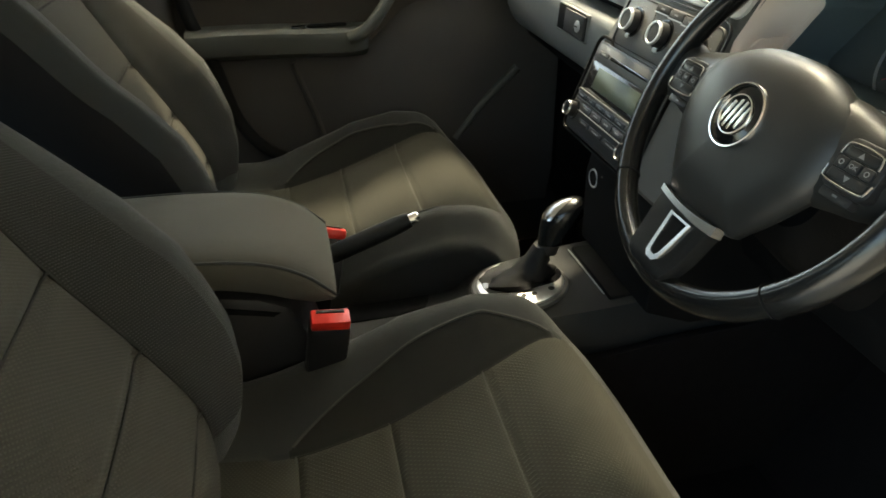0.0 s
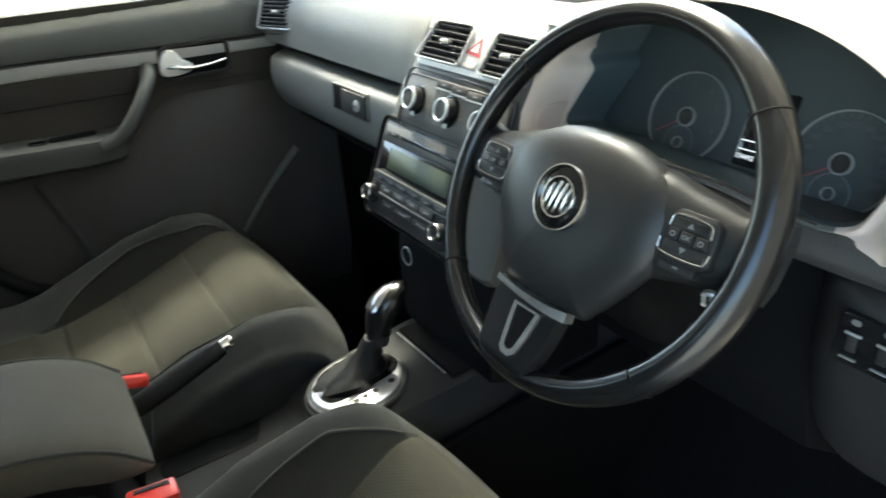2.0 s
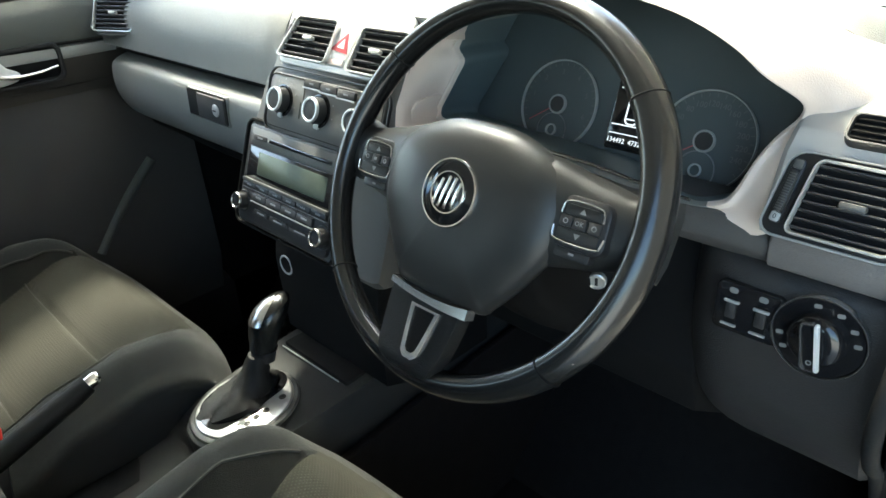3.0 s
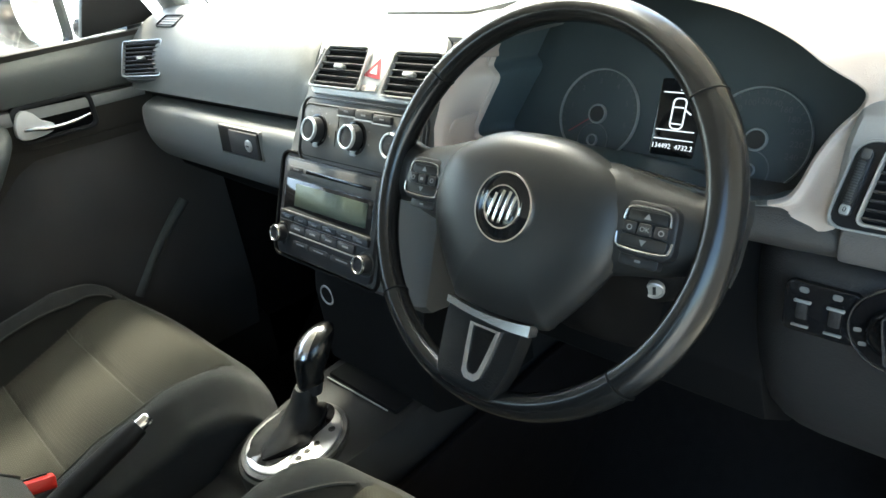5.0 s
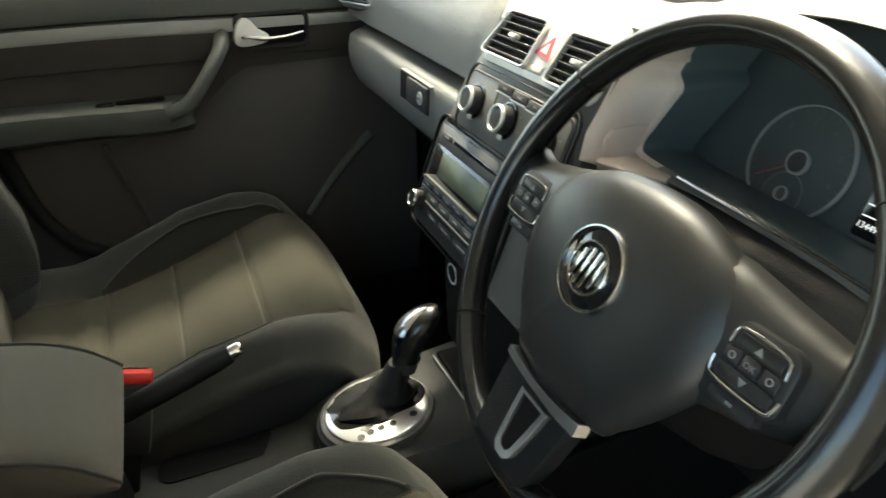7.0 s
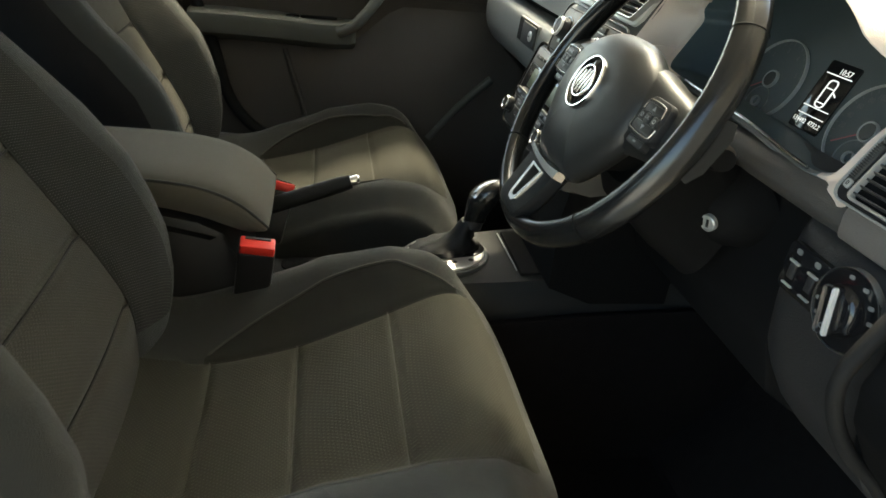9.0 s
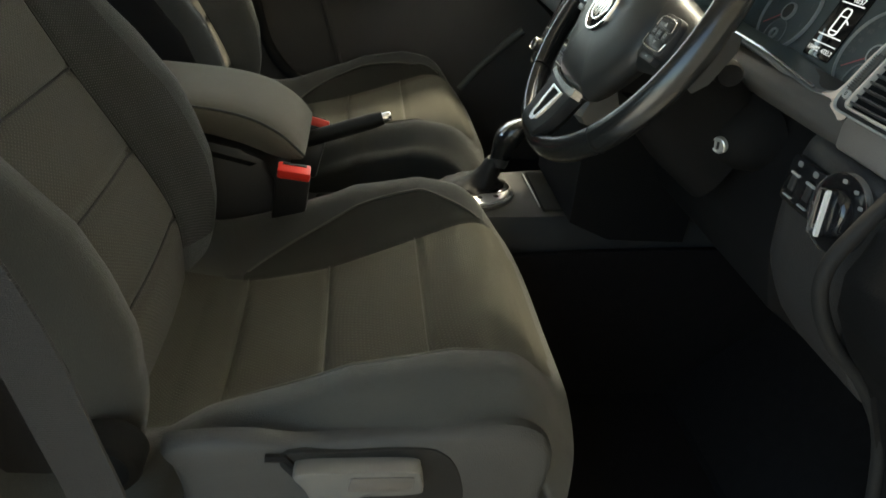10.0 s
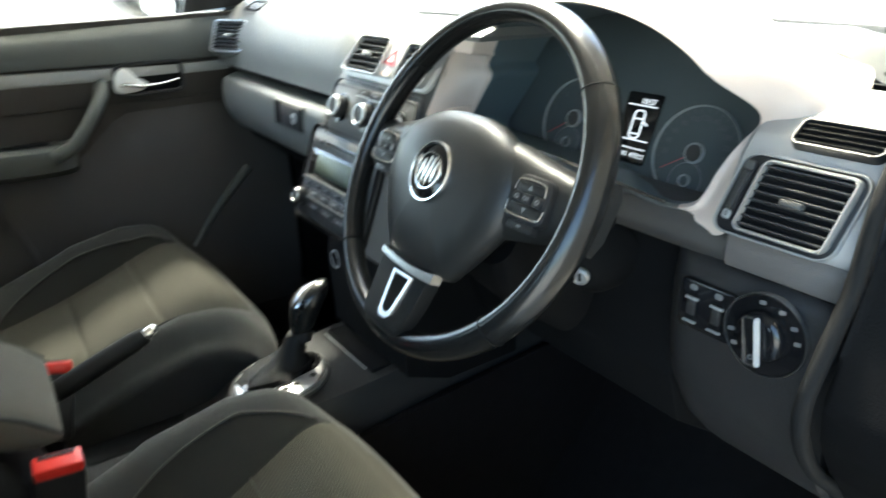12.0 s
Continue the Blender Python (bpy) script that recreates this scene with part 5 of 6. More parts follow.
        cap.append([Vector((c.x + dx + l * math.cos(q), c.y + w * math.sin(q), c.z + 0.15 * l * math.cos(q))) for q in (math.pi * (0.76 + 0.46 * i / 20) for i in range(21))])
    part("chrome_cap", loft(cap, closed=False, caps=False), M_CLASP, g, "chrome knob cap")
    return g


M_SILVERPLATE = mat("polished_plate", (0.58, 0.575, 0.56), 0.33, metal=0.75, var=0.05)
gear_lever()


def handbrake():
    h = thing("handbrake", "black handbrake lever with a chrome push button", "handbrake")
    tip, base = Vector((0.257, 0.047, 0.462)), Vector((0.02, 0.050, 0.375))
    part("grip", tube([base, base.lerp(tip, 0.5), base.lerp(tip, 0.72), base.lerp(tip, 0.88), base.lerp(tip, 0.955)], [0.0135, 0.0138, 0.0140, 0.0135, 0.0115], 18), M_BOOT, h)
    part("button", tube([base.lerp(tip, 0.95), base.lerp(tip, 1.0), base.lerp(tip, 1.012)], [0.0085, 0.0082, 0.006], 16), M_CHROME, h, "chrome push button")
    part("gaiter", tube([Vector((-0.02, 0.05, 0.33)), base, base.lerp(tip, 0.12)], [0.034, 0.026, 0.020], 16), M_LEATHER, h)
    return h


handbrake()


def buckle(x, y, z, lean, roll, label):
    b = thing("seatbelt_buckle", label, "seat belt buckle", "front seat belt buckles")
    m = Matrix.Translation((x, y, z)) @ Matrix.Rotation(radians(roll), 4, "X") @ Matrix.Rotation(radians(lean), 4, "Y")
    part("body", box(m, 0.050, 0.026, 0.090, 0.005, c=(0, 0, -0.050)), M_BLACK, b)
    part("release", box(m, 0.047, 0.023, 0.016, 0.003, c=(0, 0, 0.0)), M_RED, b, "red release button")
    part("slot", box(m, 0.034, 0.004, 0.004, 0.0, c=(0, 0.006, 0.0075)), M_BLACK, b)
    part("stalk", box(m, 0.030, 0.010, 0.10, 0.003, c=(0, 0, -0.14)), M_MATBLACK, b)
    return b


buckle(0.113, -0.142, 0.437, 8, 14, "red-topped seat belt buckle beside the driver's seat")
buckle(0.131, 0.092, 0.427, 14, -20, "red-topped seat belt buckle beside the passenger's seat")


# ---- steering wheel ----
FW = face_at(0.450, -0.3625, 0.7385, 26.9)


def steering_wheel():
    w = thing("steering_wheel", "three-spoke black leather steering wheel with silver trim", "steering wheel")
    R, rr, rn = 0.1575, 0.0112, 0.0140
    FR = FW @ Matrix.Translation((-0.006, 0.0045, RIM_H)) @ Matrix.Rotation(radians(-2.8), 4, "X")
    rows = []
    for k in range(96):
        q = 2 * math.pi * k / 96
        er = Vector((math.cos(q), math.sin(q), 0))
        fat = 1 + 0.10 * math.exp(-((math.degrees(q) - 30) / 14) ** 2) + 0.10 * math.exp(-((math.degrees(q) - 150) / 14) ** 2)
        rows.append([FR @ (er * (R + rr * fat * math.cos(a) - 0.003 * math.sin(a)) + Vector((0, 0, rn * math.sin(a)))) for a in (2 * math.pi * i / 24 for i in range(24))])
    b = loft(rows + rows[:1], True, False)
    bmesh.ops.remove_doubles(b, verts=b.verts, dist=1e-6)
    part("rim", b, M_LEATHER, w, "worn black leather rim")
    for q in (38, 142, 222, 318):
        e = Vector((math.cos(radians(q)), math.sin(radians(q)), 0))
        f = FR @ Matrix.Translation(e * R) @ Matrix.Rotation(radians(q), 4, "Z")
        pts = [f @ Vector((rr * 1.06 * math.cos(a) - 0.003 * math.sin(a), 0, rn * 1.015 * math.sin(a))) for a in (2 * math.pi * i / 24 for i in range(24))]
        part("rim_seam", tube(pts, 0.0007, 5, closed=True), M_MATBLACK, w)
    # airbag pad
    half = [(0.0, 0.0610), (0.032, 0.0590), (0.059, 0.0500), (0.080, 0.0370), (0.0905, 0.0190), (0.0925, -0.0020), (0.0880, -0.0240), (0.0765, -0.0440), (0.0640, -0.0620), (0.0510, -0.0775), (0.0420, -0.0850), (0.0, -0.0885)]
    outl = smooth_loop([Vector((a, c, 0)) for a, c in half] + [Vector((-a, c, 0)) for a, c in half[-2:0:-1]], 4)
    levels = ((0.84, -0.045), (0.94, -0.036), (0.985, -0.0300), (0.995, -0.0250), (0.985, -0.0205), (0.955, -0.0160), (0.91, -0.0120), (0.84, -0.0082), (0.74, -0.0048), (0.62, -0.0022), (0.48, -0.0003), (0.34, 0.0006), (0.30, 0.0009), (0.02, 0.0009))
    b = loft([[FW @ Vector((p.x * k, p.y * k, h)) for p in outl] for k, h in levels])
    part("airbag_pad", b, M_PAD, w, "smooth airbag cover")
    # side spokes with their buttons
    for sg in (-1, 1):
        rows = []
        for a, c, hh, h in ((0.050, 0.009, 0.040, -0.0110), (0.070, 0.009, 0.039, -0.0125), (0.084, 0.009, 0.036, -0.0155), (0.097, 0.009, 0.033, -0.019), (0.115, 0.009, 0.030, -0.0215), (0.130, 0.010, 0.026, -0.025), (0.142, 0.011, 0.025, -0.028), (0.159, 0.012, 0.028, -0.031)):
            rows.append([FW @ Vector((sg * a, c + y * hh, h + d)) for y, d in ((1.0, -0.020), (0.96, -0.012), (0.84, -0.005), (0.62, -0.0005), (0.3, 0.002), (-0.4, 0.002), (-0.75, -0.001), (-1.0, -0.007), (-1.1, -0.016), (-0.6, -0.024), (0.6, -0.026))])
        spk = part("spoke", loft(rows), M_PAD, w)
        f = FW @ Matrix.Translation((sg * 0.1075, 0.0065, -0.0195)) @ Matrix.Diagonal((0.86, 0.82, 1, 1))
        part("button_pod", slab(f, [(x * (1.0 - 2.2 * y), y) for x, y in rrect(0.050, 0.046, 0.011)], -0.006, 0.004, 0.003), M_BLACK, spk)
        for up, wide in ((1, 0.0185), (-1, 0.0225)):
            line = smooth_line([(-wide - 0.0012, up * 0.0060, 0.0048), (-wide, up * 0.0135, 0.0052), (-wide + 0.0035, up * 0.0170, 0.0052), (0, up * 0.0182, 0.0054), (wide - 0.0035, up * 0.0170, 0.0052), (wide, up * 0.0135, 0.0052), (wide + 0.0012, up * 0.0060, 0.0048)], 4)
            part("bracket", tube([f @ p for p in line], 0.00095, 8), M_CLASP, spk, "thin silver bracket")
        for y in (0.0105, -0.0105):
            part("button", slab(f @ Matrix.Translation((0, y, 0.003)), rrect(0.033 if y > 0 else 0.040, 0.0092, 0.002), 0, 0.0022, 0.001), M_PAD, spk)
        for a in (-0.0135, 0.0, 0.0135):
            part("button", slab(f @ Matrix.Translation((a, 0, 0.003)), rrect(0.0120, 0.0100, 0.002), 0, 0.0026 if a else 0.0034, 0.001), M_BLACK, spk)
            if a:
                part("symbol", ring(f @ Matrix.Translation((a, 0, 0.0056)), 0.0025, 0.0016, 0, 0.0004, 16), M_GREYPRINT, spk)
            elif sg > 0:
                text("OK", f @ Matrix.Translation((0, 0, 0.0066)), 0.0058, M_GREYPRINT, spk)
            else:
                part("symbol", box(f @ Matrix.Translation((0, 0, 0.0066)), 0.004, 0.003, 0.0003), M_GREYPRINT, spk)
        part("symbol", slab(f @ Matrix.Translation((0, 0.0105, 0.0052)), [(-0.003, -0.002), (0.003, -0.002), (0, 0.003)], 0, 0.0004), M_GREYPRINT, spk)
        part("symbol", slab(f @ Matrix.Translation((0, -0.0105, 0.0052)), [(-0.003, 0.002), (0, -0.003), (0.003, 0.002)], 0, 0.0004), M_GREYPRINT, spk)
        part("lower_key", slab(f @ Matrix.Translation((-sg * 0.002, -0.0265, -0.002)), rrect(0.034, 0.0095, 0.003), -0.004, 0.004, 0.001), M_BLACK, spk)
        part("symbol", box(f @ Matrix.Translation((-sg * 0.002, -0.0265, 0.0023)), 0.005, 0.002, 0.0003), M_GREYPRINT, spk)
    # lower spoke: black fork with a silver clasp
    rows = []
    for c, hw, h in ((-0.070, 0.046, -0.022), (-0.084, 0.0465, -0.014), (-0.092, 0.0455, -0.0112), (-0.104, 0.0445, -0.0098), (-0.118, 0.0425, -0.0082), (-0.130, 0.0400, -0.006), (-0.138, 0.0370, -0.0038), (-0.1440, 0.0330, -0.0035), (-0.1480, 0.0285, -0.0055), (-0.1505, 0.0240, -0.010), (-0.152, 0.0200, -0.017)):
        rows.append([FW @ Vector((y * hw * (0.80 if y > 0 else 1.0) - 0.003, c, h + d)) for y, d in ((-1.0, -0.014), (-0.985, -0.005), (-0.93, -0.0012), (-0.7, 0.0), (0.7, 0.0), (0.93, -0.0012), (0.985, -0.005), (1.0, -0.014), (0.6, -0.024), (-0.6, -0.024))])
    # spoke painted darker where the sky would be blocked
    low = part("lower_spoke", loft(rows), M_RECESS, w)
    arc = lambda x: -0.0850 + 2.2 * x * x  # noqa: E731
    xs = [-0.0455 + 0.0855 * i / 16 for i in range(17)]
    band = [(x, arc(x)) for x in xs] + [(x, arc(x) - 0.0055 - 0.07 * max(0, x + 0.005)) for x in xs[::-1]]
    rows = [[FW @ Vector((x, y, h)) for x, y in band] for h in (-0.020, -0.0098, -0.0088)]
    part("clasp_band", loft(rows), M_CLASP, low, "polished silver band")
    fork_o = [(-0.0165, -0.094), (0.0165, -0.094), (0.0135, -0.115), (0.0100, -0.133), (0.005, -0.137), (-0.005, -0.137), (-0.0100, -0.133), (-0.0135, -0.115)]
    fork_i = [(-0.0108, -0.0962), (0.0108, -0.0962), (0.0082, -0.1145), (0.0054, -0.1288), (0.0026, -0.1318), (-0.0026, -0.1318), (-0.0054, -0.1288), (-0.0082, -0.1145)]
    lift = lambda y: -0.0105 + max(0, (-0.096 - y)) * 0.15  # noqa: E731
    rows = [[FW @ Vector((x, y, lift(y) - 0.008)) for x, y in fork_o], [FW @ Vector((x, y, lift(y) + 0.001)) for x, y in fork_o], [FW @ Vector((x * 0.94, y, lift(y) + 0.003)) for x, y in fork_o],
            [FW @ Vector((x * 1.05, y, lift(y) + 0.003)) for x, y in fork_i], [FW @ Vector((x, y, lift(y) + 0.001)) for x, y in fork_i], [FW @ Vector((x, y, lift(y) - 0.008)) for x, y in fork_i]]
    b = loft(rows + rows[:1], True, False)
    part("clasp_fork", b, M_CLASP, low, "polished silver fork")
    part("clasp_slot", loft([[FW @ Vector((x, y, lift(y) + d)) for x, y in fork_i] for d in (-0.004, 0.0009)]), M_MATBLACK, low)
    # round badge: plain shapes only
    e = FW @ Matrix.Translation((0, 0, 0.0015))
    bd = part("badge", lathe(e, [(0.0265, -0.003), (0.0265, 0.0005), (0.0005, 0.0005)], 48), M_BLACK, w)
    part("badge_outer_ring", ring(e, 0.0275, 0.0252, -0.002, 0.003, 56), M_CHROME, bd, "thin chrome ring")
    part("badge_dish", lathe(e, [(0.0252, 0.0004), (0.0240, 0.0012), (0.0185, 0.0012), (0.0175, 0.0018), (0.0005, 0.0018)], 48), M_GLOSS, bd)
    part("badge_inner_ring", ring(e, 0.0172, 0.0152, 0.0, 0.0042, 48), M_CHROME, bd, "chrome emblem ring")
    for x, ln in ((-0.0093, 0.0205), (-0.0031, 0.0265), (0.0031, 0.0265), (0.0093, 0.0205)):
        y, turn = 0.0, 76
        m = e @ Matrix.Translation((x, y, 0.0030)) @ Matrix.Rotation(radians(turn), 4, "Z")
        part("badge_bar", box(m, ln, 0.0031, 0.0022, 0.0008, 2), M_CHROME, bd, "chrome bar of the emblem")
    # boss towards the column
    part("boss", loft([[FW @ Vector((r * math.cos(q), r * math.sin(q) - 0.01, h)) for q in (2 * math.pi * i / 32 for i in range(32))] for r, h in ((0.062, -0.030), (0.058, -0.055), (0.048, -0.075), (0.045, -0.095))]), M_MATBLACK, w)
    return w


RIM_H = -0.031
steering_wheel()


def column():
    c = thing("steering_column", "black plastic steering column shroud with stalks and ignition lock", "steering column")
    rows = []
    for k, h, w, t in ((0, -0.078, 0.050, 0.045), (1, -0.10, 0.046, 0.055), (2, -0.16, 0.042, 0.062), (3, -0.22, 0.042, 0.060)):
        rows.append([FW @ Vector((x * w, -0.018 + y * t - 0.012 * k, h)) for x, y in rrect(2, 2, 0.6, 5)])
    part("shroud", loft(rows), M_MATBLACK, c)
    for sg, ln in ((1, 0.105), (-1, 0.105)):
        p = [FW @ Vector((sg * a, b, h)) for a, b, h in ((0.05, 0.012, -0.105), (0.08, 0.014, -0.10), (ln, 0.013, -0.092), (ln + 0.015, 0.012, -0.088))]
        st = part("stalk", tube(p, [0.008, 0.009, 0.012, 0.012], 14, squash=0.8), M_BLACK, c)
        part("stalk_end", tube([p[2], p[3], p[3] + (p[3] - p[2]) * 0.5], [0.0135, 0.0135, 0.011], 14, squash=0.9), M_MATBLACK, st)
    k = face_at(0.591, -0.409, 0.613, -10, 25)
    part("lock_housing", lathe(k, [(0.046, -0.05), (0.034, -0.022), (0.022, -0.007), (0.014, -0.003), (0.012, -0.003)], 28), M_MATBLACK, c)
    lk = part("ignition_lock", lathe(k, [(0.0092, -0.006), (0.0092, 0.002), (0.0080, 0.003), (0.0070, 0.0015), (0.0005, 0.0015)], 28), M_SILVER, c, "bright ignition lock")
    part("keyhole", box(k @ Matrix.Translation((0, 0, 0.0022)), 0.0028, 0.0085, 0.001), M_BLACK, lk)
    return c


column()


# ---- switches on the lower dash ----
def light_switch():
    s = thing("light_switch", "round black rotary headlight switch with silver rim and grip", "light switch")
    f = face_at(0.6020, -0.599, 0.630, 2)
    part("rim", ring(f, 0.0350, 0.0332, -0.002, 0.004, 48), M_CLASP, s, "satin silver rim")
    part("dial_plate", lathe(f, [(0.0328, -0.002), (0.0325, 0.003), (0.022, 0.0035), (0.0005, 0.0035)], 48), M_GLOSS, s)
    kn = part("knob", lathe(f, [(0.0215, 0.002), (0.0205, 0.010), (0.017, 0.0135), (0.010, 0.0145), (0.0005, 0.0148)], 40), M_GLOSS, s)
    f = f @ Matrix.Rotation(radians(10), 4, "Z")
    part("grip", slab(f @ Matrix.Translation((0.0045, 0, 0)), rrect(0.0032, 0.040, 0.0015), 0.0180, 0.0215, 0.0015), M_GRIP, kn, "bright silver grip edge")
    part("grip_frame", frame_slab(f @ Matrix.Translation((-0.001, 0, 0)), rrect(0.0135, 0.040, 0.0035), rrect(0.0105, 0.037, 0.0025), 0.0165, 0.0208), M_CLASP, kn, "polished grip frame")
    part("grip_base", slab(f @ Matrix.Translation((-0.001, 0, 0)), rrect(0.0130, 0.0395, 0.0033), 0.009, 0.0167, 0.0005), M_GLOSS, kn)
    part("grip_core", slab(f @ Matrix.Translation((-0.001, 0, 0)), rrect(0.0106, 0.037, 0.0025), 0.009, 0.0192, 0.001), M_GLOSS, kn)
    part("symbol", ring(f @ Matrix.Translation((-0.001, -0.013, 0.019)), 0.0022, 0.0014, 0, 0.0006, 16), M_DIM, kn)
    for q in (90, 55, 25, 0, 180, 205):
        m = f @ Matrix.Translation((0.0275 * math.cos(radians(q)), 0.0275 * math.sin(radians(q)), 0.0038))
        part("symbol", slab(m, rrect(0.0055, 0.0034, 0.0012), 0, 0.0004), M_DIM, s)
    return s


light_switch()


def dimmer():
    d = thing("dimmer_switch", "black panel with two small dimmer wheels beside the light switch", "switch")
    f = face_at(0.6045, -0.5440, 0.6285, 2)
    part("plate", slab(f, rrect(0.055, 0.045, 0.006), -0.003, 0.003, 0.002), M_GLOSS, d)
    for a in (-0.013, 0.011):
        m = f @ Matrix.Translation((a, -0.002, 0.003))
        part("slot", slab(m, rrect(0.010, 0.024, 0.002), -0.001, 0.0006), M_MATBLACK, d)
        part("wheel", box(m @ Matrix.Translation((0, 0.001, 0)), 0.0085, 0.017, 0.004, 0.0015), M_DASH_LOW, d)
        part("silver_bar", box(m @ Matrix.Translation((0, 0.0085, 0.001)), 0.013, 0.0026, 0.003, 0.001), M_STRIP, d)
        part("silver_bar", box(m @ Matrix.Translation((0, -0.0135, 0.001)), 0.013, 0.0018, 0.003, 0.0008), M_STRIP, d)
        part("symbol", slab(m @ Matrix.Translation((0, 0.0185, 0.0)), rrect(0.007, 0.005, 0.002), 0, 0.0006), M_DIM, d)
    return d


dimmer()


# ---- passenger door ----
def passenger_door():
    d = thing("door_1", "closed passenger door with dark cloth panel, silver strip and armrest", "car door", kind="structure")
    part("panel", prism_y([(-0.11, 0.06), (-0.12, 0.60), (-0.12, 0.815), (0.72, 0.820), (0.76, 0.70), (0.76, 0.30), (0.66, 0.06)], 0.735, 0.785), M_DOORCLOTH, d)
    # shoulder under the window
    rows = []
    for i in range(22):
        x = -0.12 + 0.84 * i / 21
        z0 = 0.738 - 0.010 * ease(0.1, 0.6, x)
        z1 = 0.806 + 0.012 * ease(0.0, 0.7, x)
        rows.append([(x, 0.745, z0), (x, 0.715, z0 + 0.003), (x, 0.712, z0 + 0.02), (x, 0.718, (z0 + z1) / 2 + 0.012), (x, 0.731, z1 - 0.008), (x, 0.748, z1 + 0.002), (x, 0.775, z1 + 0.004), (x, 0.775, z0)])
    part("shoulder", loft(rows), M_DOOR, d, "dark vinyl window shoulder")
    rows = []
    for i in range(22):
        x = -0.12 + 0.74 * i / 21
        z1 = 0.737 - 0.012 * ease(0.1, 0.6, x)
        z0 = z1 - 0.030 + 0.004 * ease(0.3, 0.6, x)
        rows.append([(x, 0.745, z0), (x, 0.719, z0 + 0.002), (x, 0.716, z0 + 0.008), (x, 0.717, z1 - 0.004), (x, 0.745, z1 - 0.001)])
    part("trim_strip", loft(rows), M_STRIP, d, "satin silver trim strip")
    rows = []
    for i in range(22):
        x = -0.12 + 0.84 * i / 21
        z1 = 0.707 - 0.006 * ease(0.1, 0.6, x)
        rows.append([(x, 0.745, z1 - 0.055), (x, 0.728, z1 - 0.050), (x, 0.720, z1 - 0.02), (x, 0.7205, z1 + 0.002), (x, 0.745, z1 + 0.002)])
    part("upper_band", loft(rows), M_DOORCLOTH, d)
    # handle in its cup
    m = Matrix(((-1, 0, 0, 0.448), (0, 0, -1, 0.718), (0, 1, 0, 0.700), (0, 0, 0, 1)))
    hd = part("handle_cup", frame_slab(m, rrect(0.142, 0.070, 0.016), rrect(0.126, 0.054, 0.012), -0.012, 0.006), M_BLACK, d)
    part("cup_back", slab(m, rrect(0.130, 0.058, 0.012), -0.012, 0.0005), M_MATBLACK, hd)
    lever = [(0.381, 0.709, 0.694), (0.402, 0.700, 0.693), (0.43, 0.696, 0.688), (0.47, 0.698, 0.689), (0.503, 0.702, 0.694)]
    part("lever", tube(smooth_line(lever, 4), [0.0065 - 0.003 * k / 16 for k in range(17)], 12, squash=0.8), M_CHROME, hd, "chrome pull lever")
    base = smooth_loop([Vector((x, z, 0)) for x, z in ((0.374, 0.684), (0.379, 0.712), (0.392, 0.726), (0.408, 0.721), (0.420, 0.705), (0.438, 0.693), (0.43, 0.680), (0.392, 0.675))], 4)
    part("lever_root", slab(Matrix(((1, 0, 0, 0), (0, 0, -1, 0.712), (0, 1, 0, 0), (0, 0, 0, 1))), [(p.x, p.y) for p in base], -0.004, 0.012, 0.004), M_GRIP, hd)
    # armrest and grip
    rows = []
    for x, k in ((-0.10, 1.0), (0.0, 1.0), (0.10, 1.0), (0.18, 1.0), (0.23, 0.95), (0.262, 0.80), (0.278, 0.5)):
        zt = 0.604 - 0.010 * ease(0.0, 0.26, x)
        y0 = 0.735 - 0.075 * k
        rows.append([(x, 0.737, zt), (x, y0 + 0.012, zt), (x, y0 + 0.003, zt - 0.006), (x, y0, zt - 0.018), (x, y0 + 0.012, zt - 0.05), (x, 0.737, zt - 0.075)])
    ar = part("armrest", loft(rows), M_DOOR, d, "moulded door armrest")
    part("grip_pocket", slab(Matrix.Translation((0.19, 0.700, 0.598)), rrect(0.085, 0.026, 0.010), 0.0, 0.0022, 0.001), M_MATBLACK, ar)
    grip = smooth_line([(0.235, 0.672, 0.575), (0.268, 0.664, 0.590), (0.297, 0.664, 0.620), (0.325, 0.672, 0.655), (0.345, 0.692, 0.680), (0.352, 0.722, 0.694)], 4)
    part("pull_handle", tube(grip, [0.018] * 8 + [0.017] * 8 + [0.018] * 5, 14, squash=0.75), M_DOOR, d, "diagonal pull handle")
    part("window_switch", box(Matrix.Translation((0.13, 0.69, 0.600)), 0.03, 0.016, 0.006, 0.002), M_GLOSS, ar)
    # lower panel with a rounded speaker bulge and map pocket
    rows = []
    for i in range(26):
        x = -0.10 + 0.82 * i / 25
        bulge = 0.030 * ease(0.17, 0.30, x)
        top = 0.52 + 0.10 * ease(0.24, 0.40, x)
        rows.append([(x, 0.745, top + 0.02), (x, 0.730 - bulge * 0.3, top), (x, 0.722 - bulge, top - 0.06), (x, 0.716 - bulge, 0.36), (x, 0.712 - bulge, 0.22), (x, 0.72, 0.08), (x, 0.745, 0.08)])
    part("lower_panel", loft(rows), M_DOORLOW, d, "dark moulded lower door panel")
    part("pocket_rib", tube(smooth_line([(0.110, 0.716, 0.520), (0.128, 0.712, 0.46), (0.150, 0.708, 0.39), (0.17, 0.70, 0.30)], 4), 0.006, 8), M_DOORLOW, d)
    return d


passenger_door()


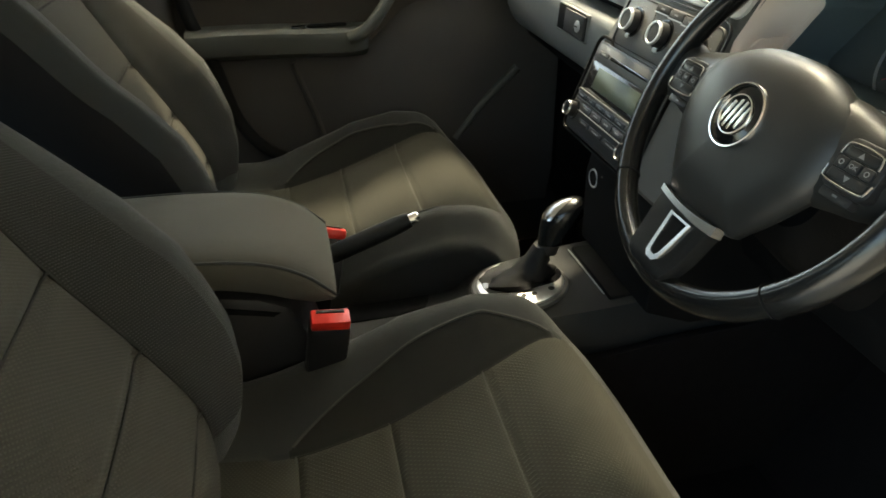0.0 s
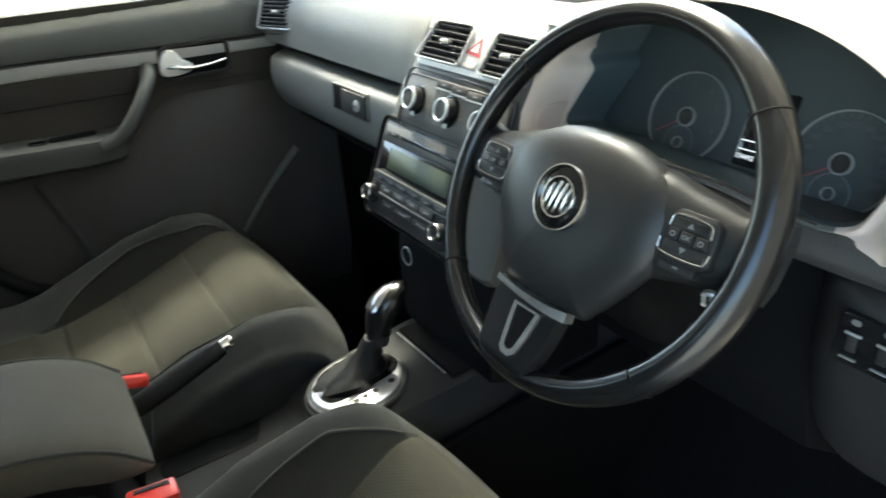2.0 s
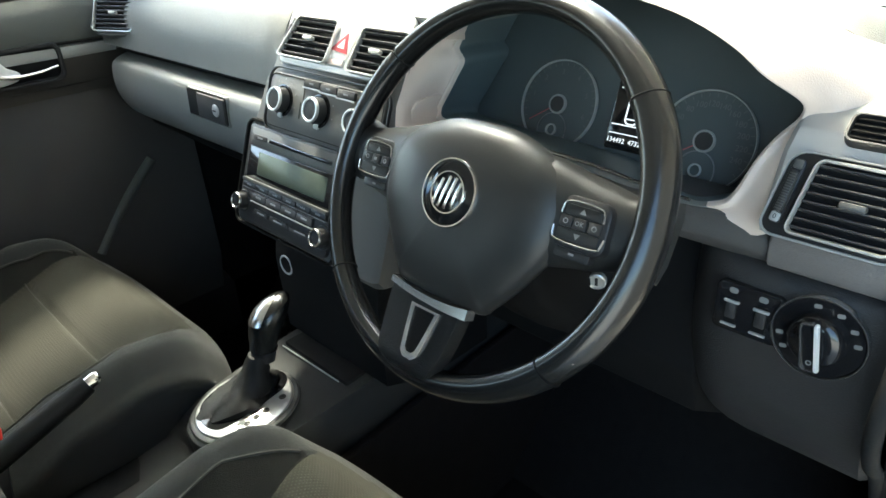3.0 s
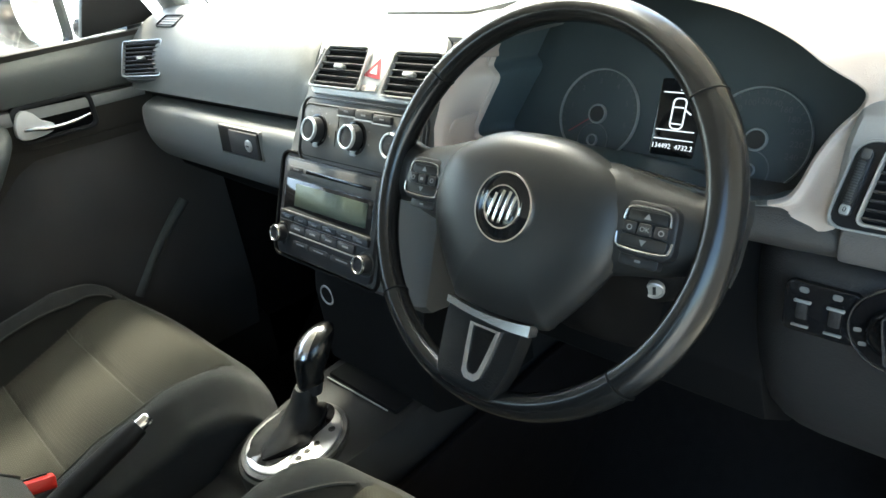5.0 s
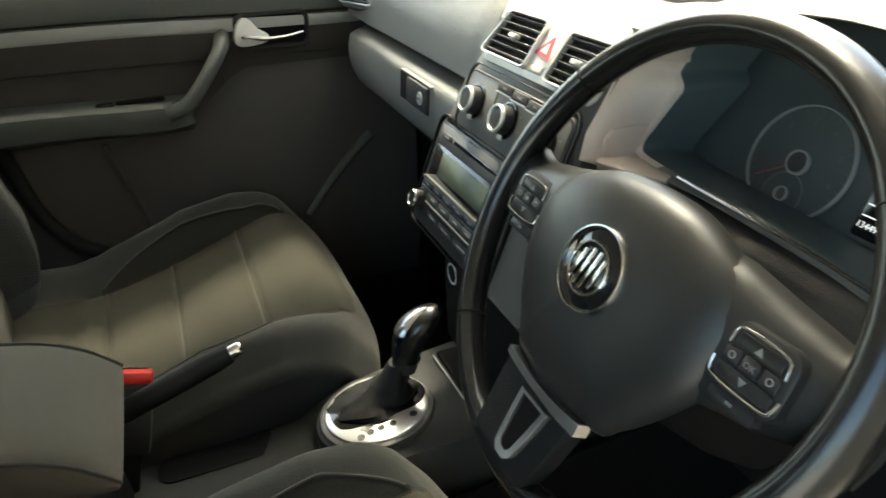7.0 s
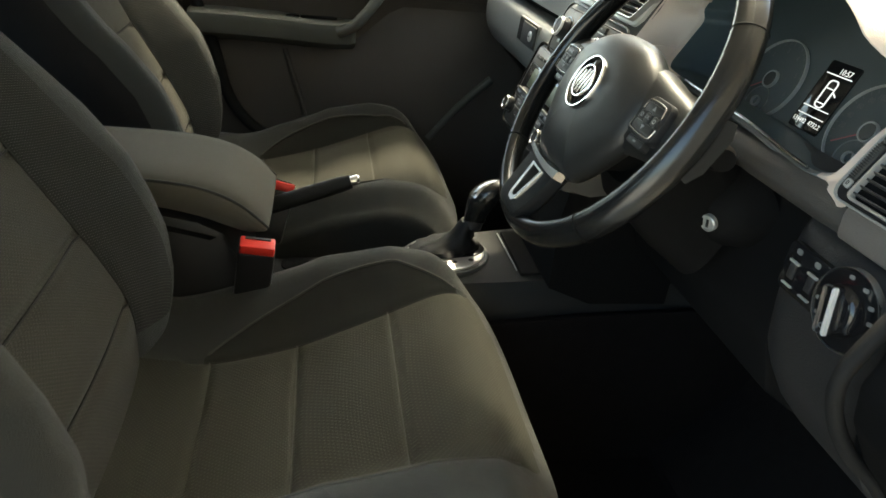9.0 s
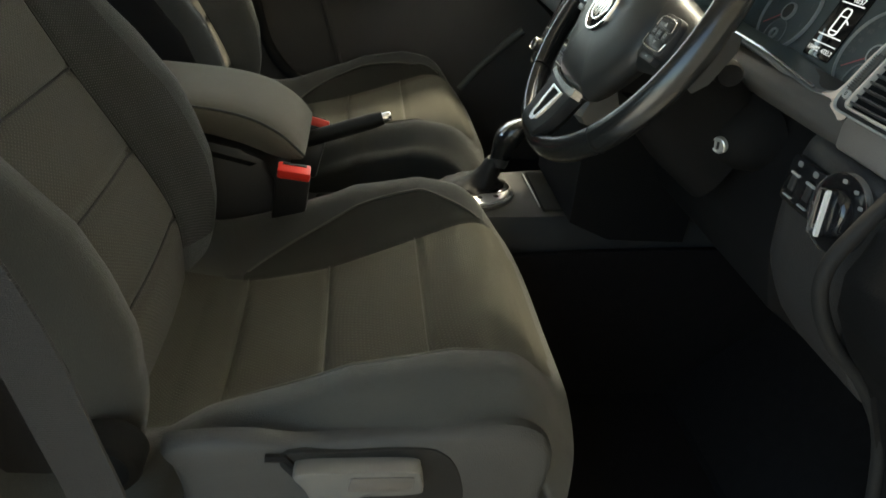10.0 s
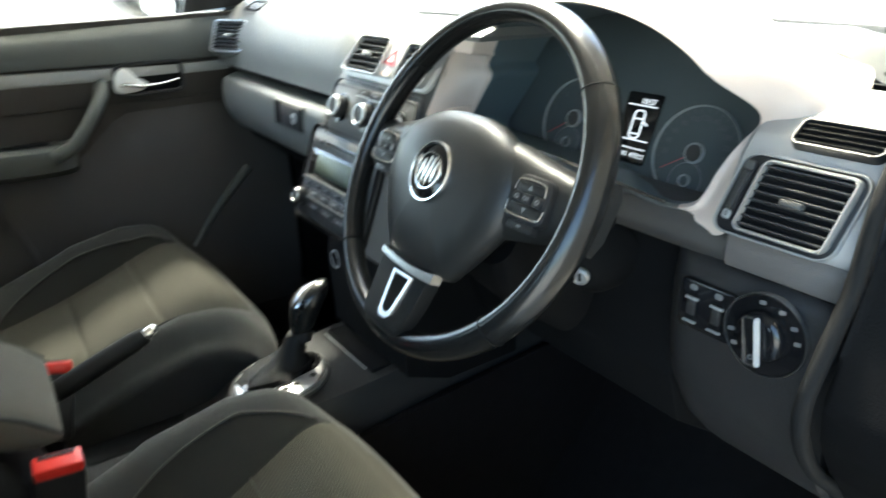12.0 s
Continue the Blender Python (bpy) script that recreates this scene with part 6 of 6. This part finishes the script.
def trim_tubes():
    part_list = (
        ("kick_trim", smooth_line([(0.470, 0.690, 0.318), (0.52, 0.692, 0.380), (0.575, 0.690, 0.438), (0.62, 0.688, 0.480)], 4), 0.011, M_DOOR, "grey edge of the passenger footwell trim"),
        ("door_seal", smooth_line([(-0.120, 0.714, 0.83), (-0.112, 0.712, 0.74), (-0.088, 0.714, 0.62), (-0.055, 0.715, 0.52), (-0.025, 0.712, 0.40), (0.03, 0.708, 0.325), (0.10, 0.706, 0.29)], 4), 0.014, M_RUBBER, "black rubber seal round the passenger doorway"),
        ("door_seal", smooth_line([(0.70, -0.652, 0.86), (0.64, -0.654, 0.80), (0.612, -0.655, 0.755), (0.606, -0.655, 0.730), (0.599, -0.655, 0.690), (0.577, -0.655, 0.648), (0.563, -0.655, 0.612), (0.571, -0.655, 0.577), (0.600, -0.656, 0.535), (0.652, -0.656, 0.485), (0.70, -0.66, 0.40), (0.74, -0.68, 0.2), (0.72, -0.70, 0.08)], 5), 0.0065, M_RUBBER, "black rubber seal round the driver's doorway"),
    )
    for name, path, r, m, label in part_list:
        setting(name, tube(path, r, 10), m, label, "seal" if "seal" in name else "trim")
    # body panel outside the driver's seal
    prof = [(0.71, 0.87), (0.648, 0.80), (0.620, 0.755), (0.614, 0.73), (0.606, 0.69), (0.584, 0.648), (0.570, 0.612), (0.578, 0.577), (0.606, 0.535), (0.658, 0.485), (0.705, 0.40), (0.75, 0.2), (0.73, 0.04), (0.86, 0.0), (0.95, 0.4), (0.95, 0.80), (0.80, 0.86)]
    setting("pillar_foot", prism_y(prof, -0.80, -0.662, bevel=0.006), M_MATBLACK, "dark body panel at the driver's door hinge", "body panel")


trim_tubes()


def seat_belt():
    b = thing("seat_belt", "dark woven seat belt hanging beside the driver's seat", "seat belt")
    path = smooth_line([(-0.17, -0.70, 1.02), (-0.10, -0.692, 0.80), (-0.03, -0.685, 0.60), (-0.005, -0.68, 0.46), (0.008, -0.675, 0.34), (0.015, -0.672, 0.12)], 6)
    rows = []
    for p in path:
        rows.append([(p.x - 0.023, p.y, p.z), (p.x - 0.022, p.y - 0.002, p.z), (p.x + 0.022, p.y - 0.004, p.z), (p.x + 0.023, p.y - 0.002, p.z), (p.x + 0.022, p.y - 0.0005, p.z), (p.x - 0.022, p.y + 0.0012, p.z)])
    part("webbing", loft(rows), M_BELT, b)
    part("anchor", box(Matrix.Translation((0.015, -0.672, 0.10)), 0.05, 0.012, 0.05, 0.004), M_MATBLACK, b)
    return b


seat_belt()


def wing_mirror():
    w = thing("wing_mirror", "black wing mirror outside the passenger window", "wing mirror")
    ring_pts = smooth_loop([Vector((x, z, 0)) for x, z in ((0.47, 0.905), (0.472, 0.850), (0.50, 0.815), (0.56, 0.798), (0.605, 0.802), (0.615, 0.85), (0.61, 0.93), (0.55, 0.955), (0.49, 0.945))], 4)
    cx, cz = 0.545, 0.875
    turn = Matrix.Translation((cx, 0.95, cz)) @ Matrix.Rotation(radians(38), 4, "Z") @ Matrix.Translation((-cx, 0, -cz))
    rows = [[turn @ Vector((cx + (p.x - cx) * k, y, cz + (p.y - cz) * k)) for p in ring_pts] for k, y in ((0.94, 0.006), (0.97, -0.006), (1.06, -0.010), (1.14, 0.0), (1.16, 0.025), (1.06, 0.065), (0.75, 0.105), (0.2, 0.12))]
    part("shell", loft(rows), M_PAINT, w)
    part("glass", loft([[turn @ Vector((cx + (p.x - cx) * k, -0.001 + 0.003 * k, cz + (p.y - cz) * k)) for p in ring_pts] for k in (0.95, 0.02)]), M_MIRROR, w, "mirror glass full of sky")
    part("arm", tube([(0.60, 0.90, 0.83), (0.64, 0.82, 0.82), (0.66, 0.77, 0.82)], 0.022, 12), M_PAINT, w)
    sail = prism_y([(0.545, 0.822), (0.70, 0.832), (0.66, 0.90), (0.60, 0.98)], 0.745, 0.765, bevel=0.003)
    part("sail_panel", sail, M_BLACK, w, "black triangular mirror base")
    return w


wing_mirror()


def wipers():
    for y0, y1 in ((-0.55, 0.05), (0.0, 0.55)):
        w = thing("wiper", "thin black wiper blade resting at the windscreen foot", "wiper", "wipers")
        part("blade", tube([(1.20, y0, 0.800), (1.235, (y0 + y1) / 2, 0.802), (1.225, y1, 0.806)], 0.006, 8), M_RUBBER, w)
    bo = thing("bonnet", "pale light-washed car bonnet beyond the windscreen", "bonnet")
    rows = []
    for i in range(15):
        y = -0.72 + 1.44 * i / 14
        u = (y / 0.72) ** 2
        rows.append([(1.22 - 0.2 * u, y, 0.760 - 0.03 * u), (1.6, y, 0.745 - 0.06 * u), (1.9, y, 0.70 - 0.08 * u), (2.1, y, 0.60 - 0.1 * u), (2.15, y, 0.1), (1.1, y, 0.1)])
    part("panel", loft(rows), M_BONNET, bo)


M_BONNET = mat("silver_paint", (0.62, 0.62, 0.61), 0.3, metal=0.3, var=0.03, coat=0.6)
wipers()
